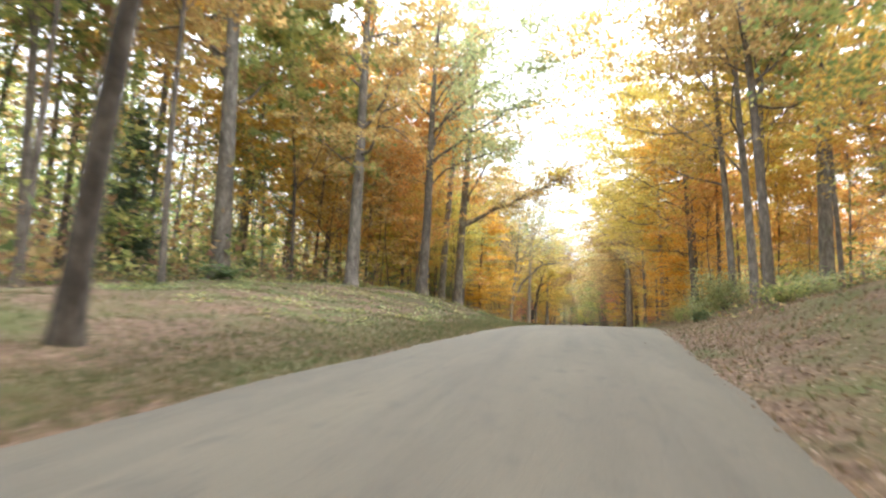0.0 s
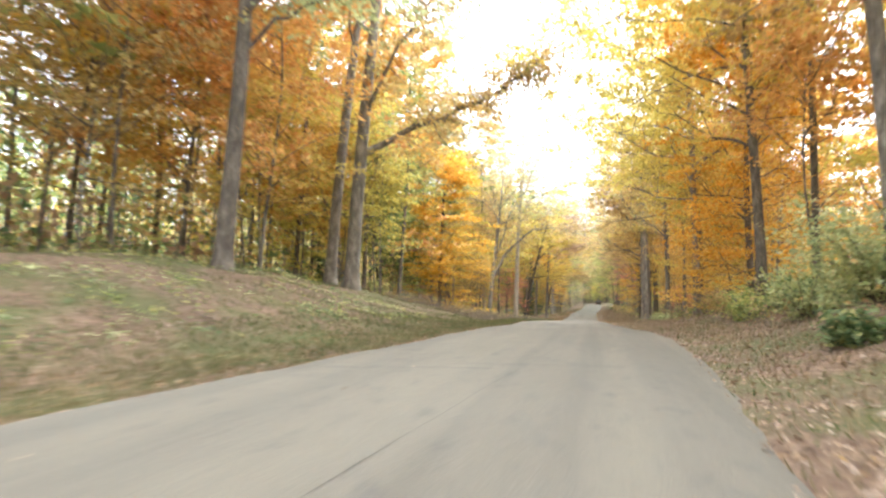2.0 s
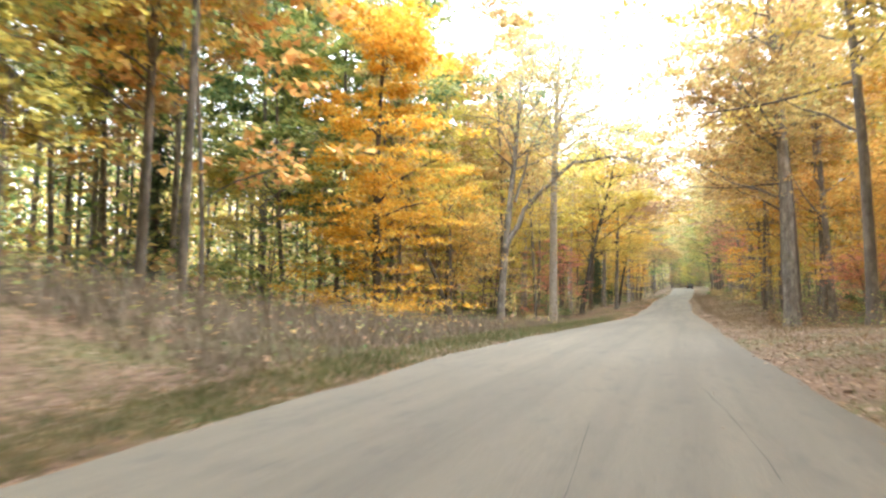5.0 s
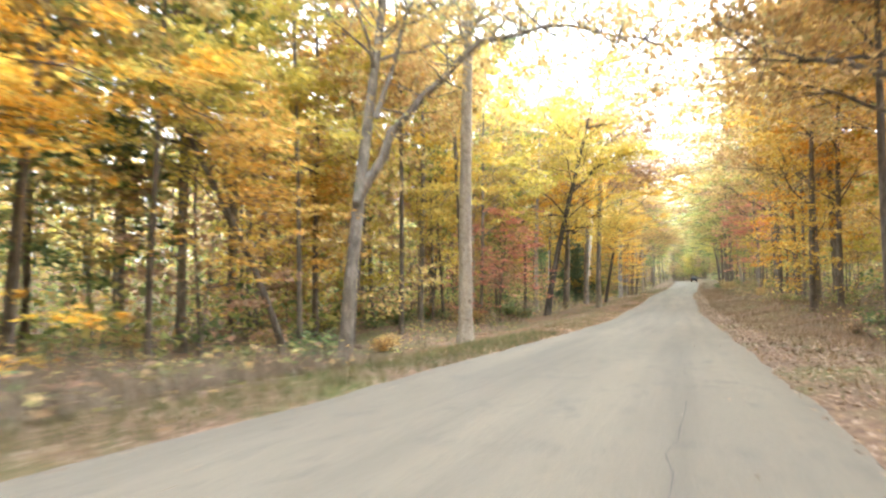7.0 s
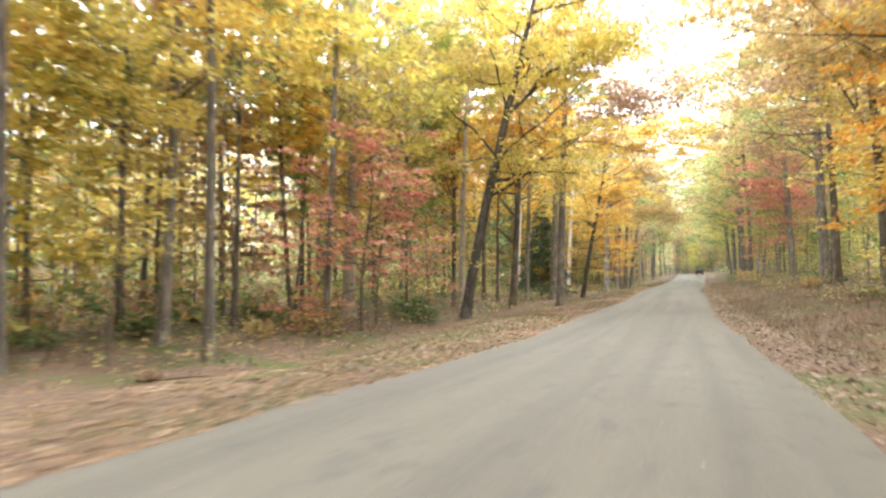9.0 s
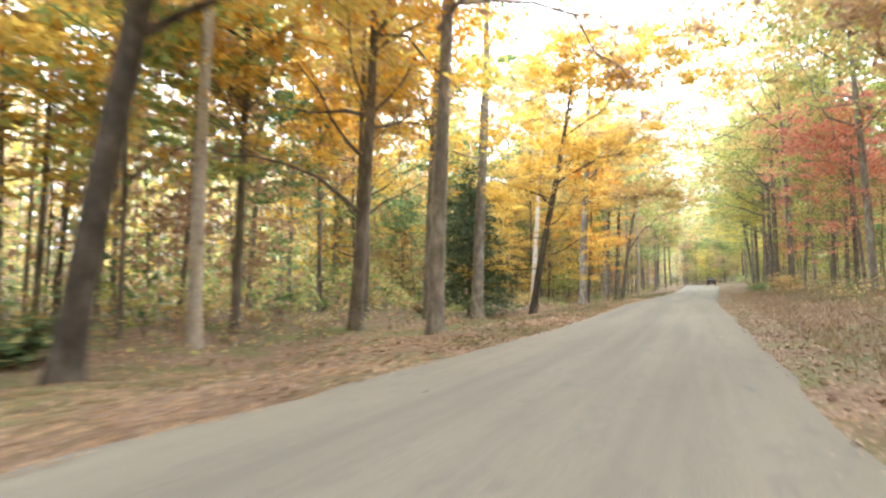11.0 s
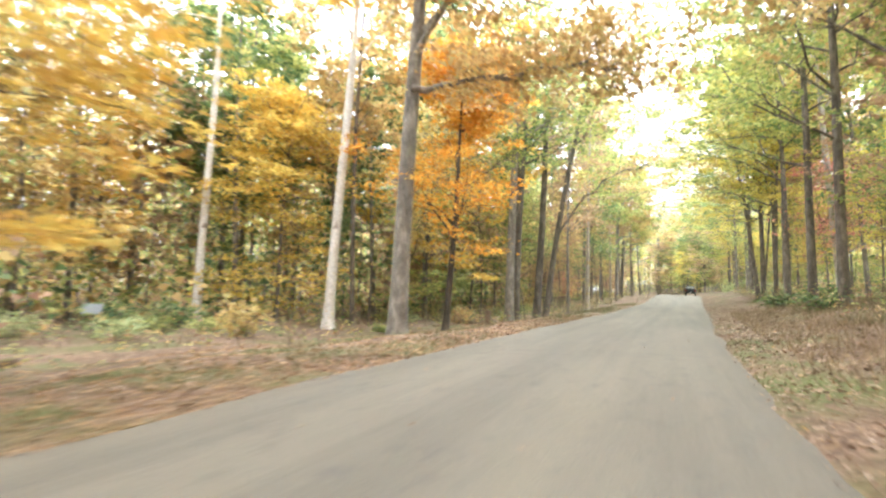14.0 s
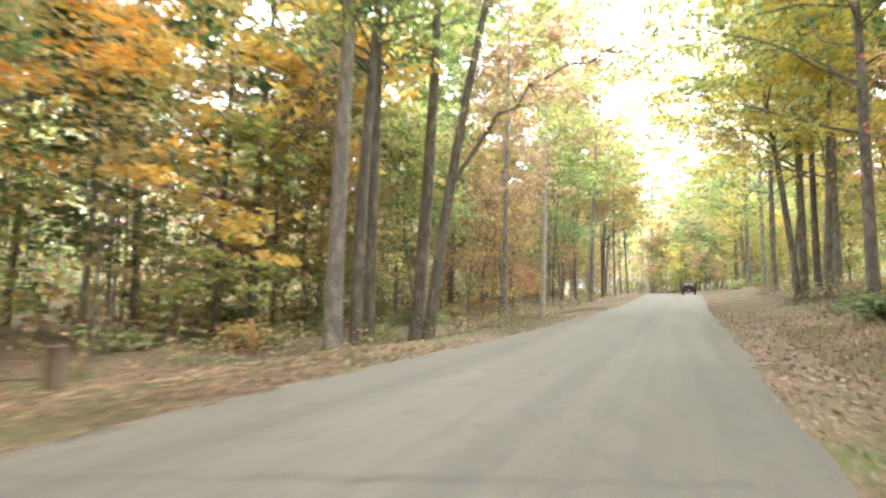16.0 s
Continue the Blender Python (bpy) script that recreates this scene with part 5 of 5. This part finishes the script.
g_b.inputs["Base Color"].default_value, g_b.inputs["Roughness"].default_value = (0.55, 0.62, 0.66, 1), 0.03
g_b.inputs["Transmission Weight"].default_value = 0.35
gl_.new(g_b.outputs["BSDF"], gn.new("ShaderNodeOutputMaterial").inputs["Surface"])

# stump with broken logs beside it
stump = tagged(new("stump"), "short weathered tree stump among leaves by the road", "stump")
part("wood", barrel(0.32, 0.55, (0, 0, 0.2), ragged=0.06, seed=3), old_wood, stump)
part("cut_face", barrel(0.27, 0.02, (0, 0, 0.475), ragged=0.03, seed=4), cut_wood, stump, "pale cut face")
stump.matrix_world = pose(*stand(-10.0, 225.9, 0.02))
for k, (x, y, r, length, turn) in enumerate(((-9.2, 226.9, 0.13, 1.2, 70), (-13.4, 176.0, 0.14, 3.4, 60), (-15.2, 108.5, 0.12, 3.0, 20), (-17.0, 48.0, 0.12, 2.6, 80), (13.0, 95.0, 0.14, 3.0, 40))):
    log = new("log", None)
    tagged(log, "fallen grey-brown log lying among dry leaves", "log")
    part("bark", barrel(r, length, (0, 0, r * 0.7), "X", 12, 0.02, k), old_wood, log)
    part("branch_stub", barrel(r * 0.35, 0.3, (length * 0.2, 0, r * 1.7), "Z", 8, 0.03, k + 9), old_wood, log)
    log.matrix_world = pose(*stand(x, y, 0.0), 0, 0, turn)

# fallen branches on the grassy bank and the verges
def fallen_branch(seed, length):
    rng = np.random.default_rng(seed)
    V, F = [], []
    main = [Vector((length * (u - 0.5), 0.12 * math.sin(3 * u + seed), 0.035 + 0.05 * u)) for u in np.linspace(0, 1, 7)]
    tube(V, F, main, [0.035 * (1 - 0.75 * u) for u in np.linspace(0, 1, 7)], 6)
    for j in (2, 3, 4, 5):
        way = Vector((rng.uniform(0.3, 0.7), rng.choice([-1, 1]) * rng.uniform(0.3, 0.6), rng.uniform(0.0, 0.3))) * length * 0.3
        tube(V, F, [main[j], main[j] + way * 0.5, main[j] + way], [0.015, 0.011, 0.004], 5)
    return V, F


for k, (x, y, length, turn) in enumerate(((-8.4, 24.0, 1.5, 20), (-11.6, 27.5, 1.9, 160), (-9.2, 31.0, 1.1, 75), (-13.0, 33.5, 1.6, 10), (-7.2, 38.0, 1.2, 140), (8.6, 21.5, 1.3, 60), (7.4, 33.0, 1.5, 110), (-9.8, 118.0, 1.6, 35), (7.6, 128.0, 1.4, 150), (-9.0, 160.0, 1.5, 15), (-10.5, 200.5, 1.8, 50), (7.9, 187.0, 1.2, 95))):
    V, F = fallen_branch(k, length)
    stick = tagged(new("fallen_branch", mesh_of("fallen_branch", V, F, old_wood, True)), "dry grey-brown fallen branch lying on the ground", "branch", "fallen branches")
    stick.matrix_world = pose(*stand(x, y, 0.01), 0, 0, turn)

# low wooden marker post on the verge
post = tagged(new("marker_post"), "short weathered wooden post at the road's edge", "post")
part("shaft", box((0.26, 0.26, 0.85), (0, 0, 0.36), 0.02), old_wood, post)
part("cap", box((0.29, 0.29, 0.05), (0, 0, 0.8), 0.015), old_wood, post)
post.matrix_world = pose(*stand(-7.2, 198.4, 0.03), 0, 0, 12)

# small pale sign in the woods
sign = tagged(new("trail_sign"), "small pale tilted notice board on a short post", "sign")
part("post", box((0.09, 0.09, 0.9), (0, 0, 0.4), 0.01), old_wood, sign)
part("board", box((0.8, 0.05, 0.42), (0, -0.06, 0.98), 0.012, 1.0, 0.16), slate_board, sign, "pale grey board")
sign.matrix_world = pose(*stand(-20.1, 184.9, 0.03), 0, 0, 25)


# ---- the car ahead on the road ----
def wheel(parent, at):
    w = part("wheel", barrel(0.36, 0.24, (0, 0, 0), "X", 24), black_trim, parent)
    part("rim", barrel(0.21, 0.25, (0, 0, 0), "X", 16), chrome, w)
    w.location = at


car = tagged(new("car"), "dark blue-grey off-road car seen from behind on the road", "car")
part("body", box((1.78, 4.2, 0.72), (0, 0, 0.78), 0.09, 0.97), paint_dark, car)
part("cabin", box((1.62, 2.5, 0.66), (0, -0.45, 1.44), 0.09, 0.88), paint_dark, car)
part("rear_window", box((1.22, 0.03, 0.42), (0, -1.68, 1.47), 0.01), glass, car)
for sx in (-1, 1):
    part("side_window", box((0.03, 1.9, 0.40), (sx * 0.785, -0.45, 1.47), 0.01), glass, car)
    part("tail_lamp", box((0.16, 0.05, 0.28), (sx * 0.76, -2.11, 0.92), 0.015), lamp_red, car)
    part("door_mirror", box((0.18, 0.1, 0.16), (sx * 0.98, 0.75, 1.25), 0.03), black_trim, car)
    for sy in (-1.3, 1.35):
        wheel(car, (sx * 0.78, sy, 0.36))
part("windscreen", box((1.3, 0.03, 0.44), (0, 0.80, 1.45), 0.01), glass, car)
part("bumper", box((1.74, 0.16, 0.2), (0, -2.16, 0.55), 0.04), black_trim, car, "black rear bumper")
part("front_bumper", box((1.74, 0.16, 0.2), (0, 2.14, 0.55), 0.04), black_trim, car)
part("licence_plate", box((0.34, 0.015, 0.16), (0, -2.255, 0.62), 0.004), grey_metal, car)
spare = part("spare_wheel", barrel(0.34, 0.2, (0, -2.22, 1.02), "Y", 24), black_trim, car)
part("spare_cover", barrel(0.25, 0.02, (0, -2.325, 1.02), "Y", 20), paint_dark, spare)
CX, CY = 5.05, 281.0
slope = math.degrees(math.atan2(float(road_z(CY + 1.5) - road_z(CY - 1.5)), 3))
car.matrix_world = pose(CX, CY, float(road_z(CY)) + 0.015, slope, 0, -2)
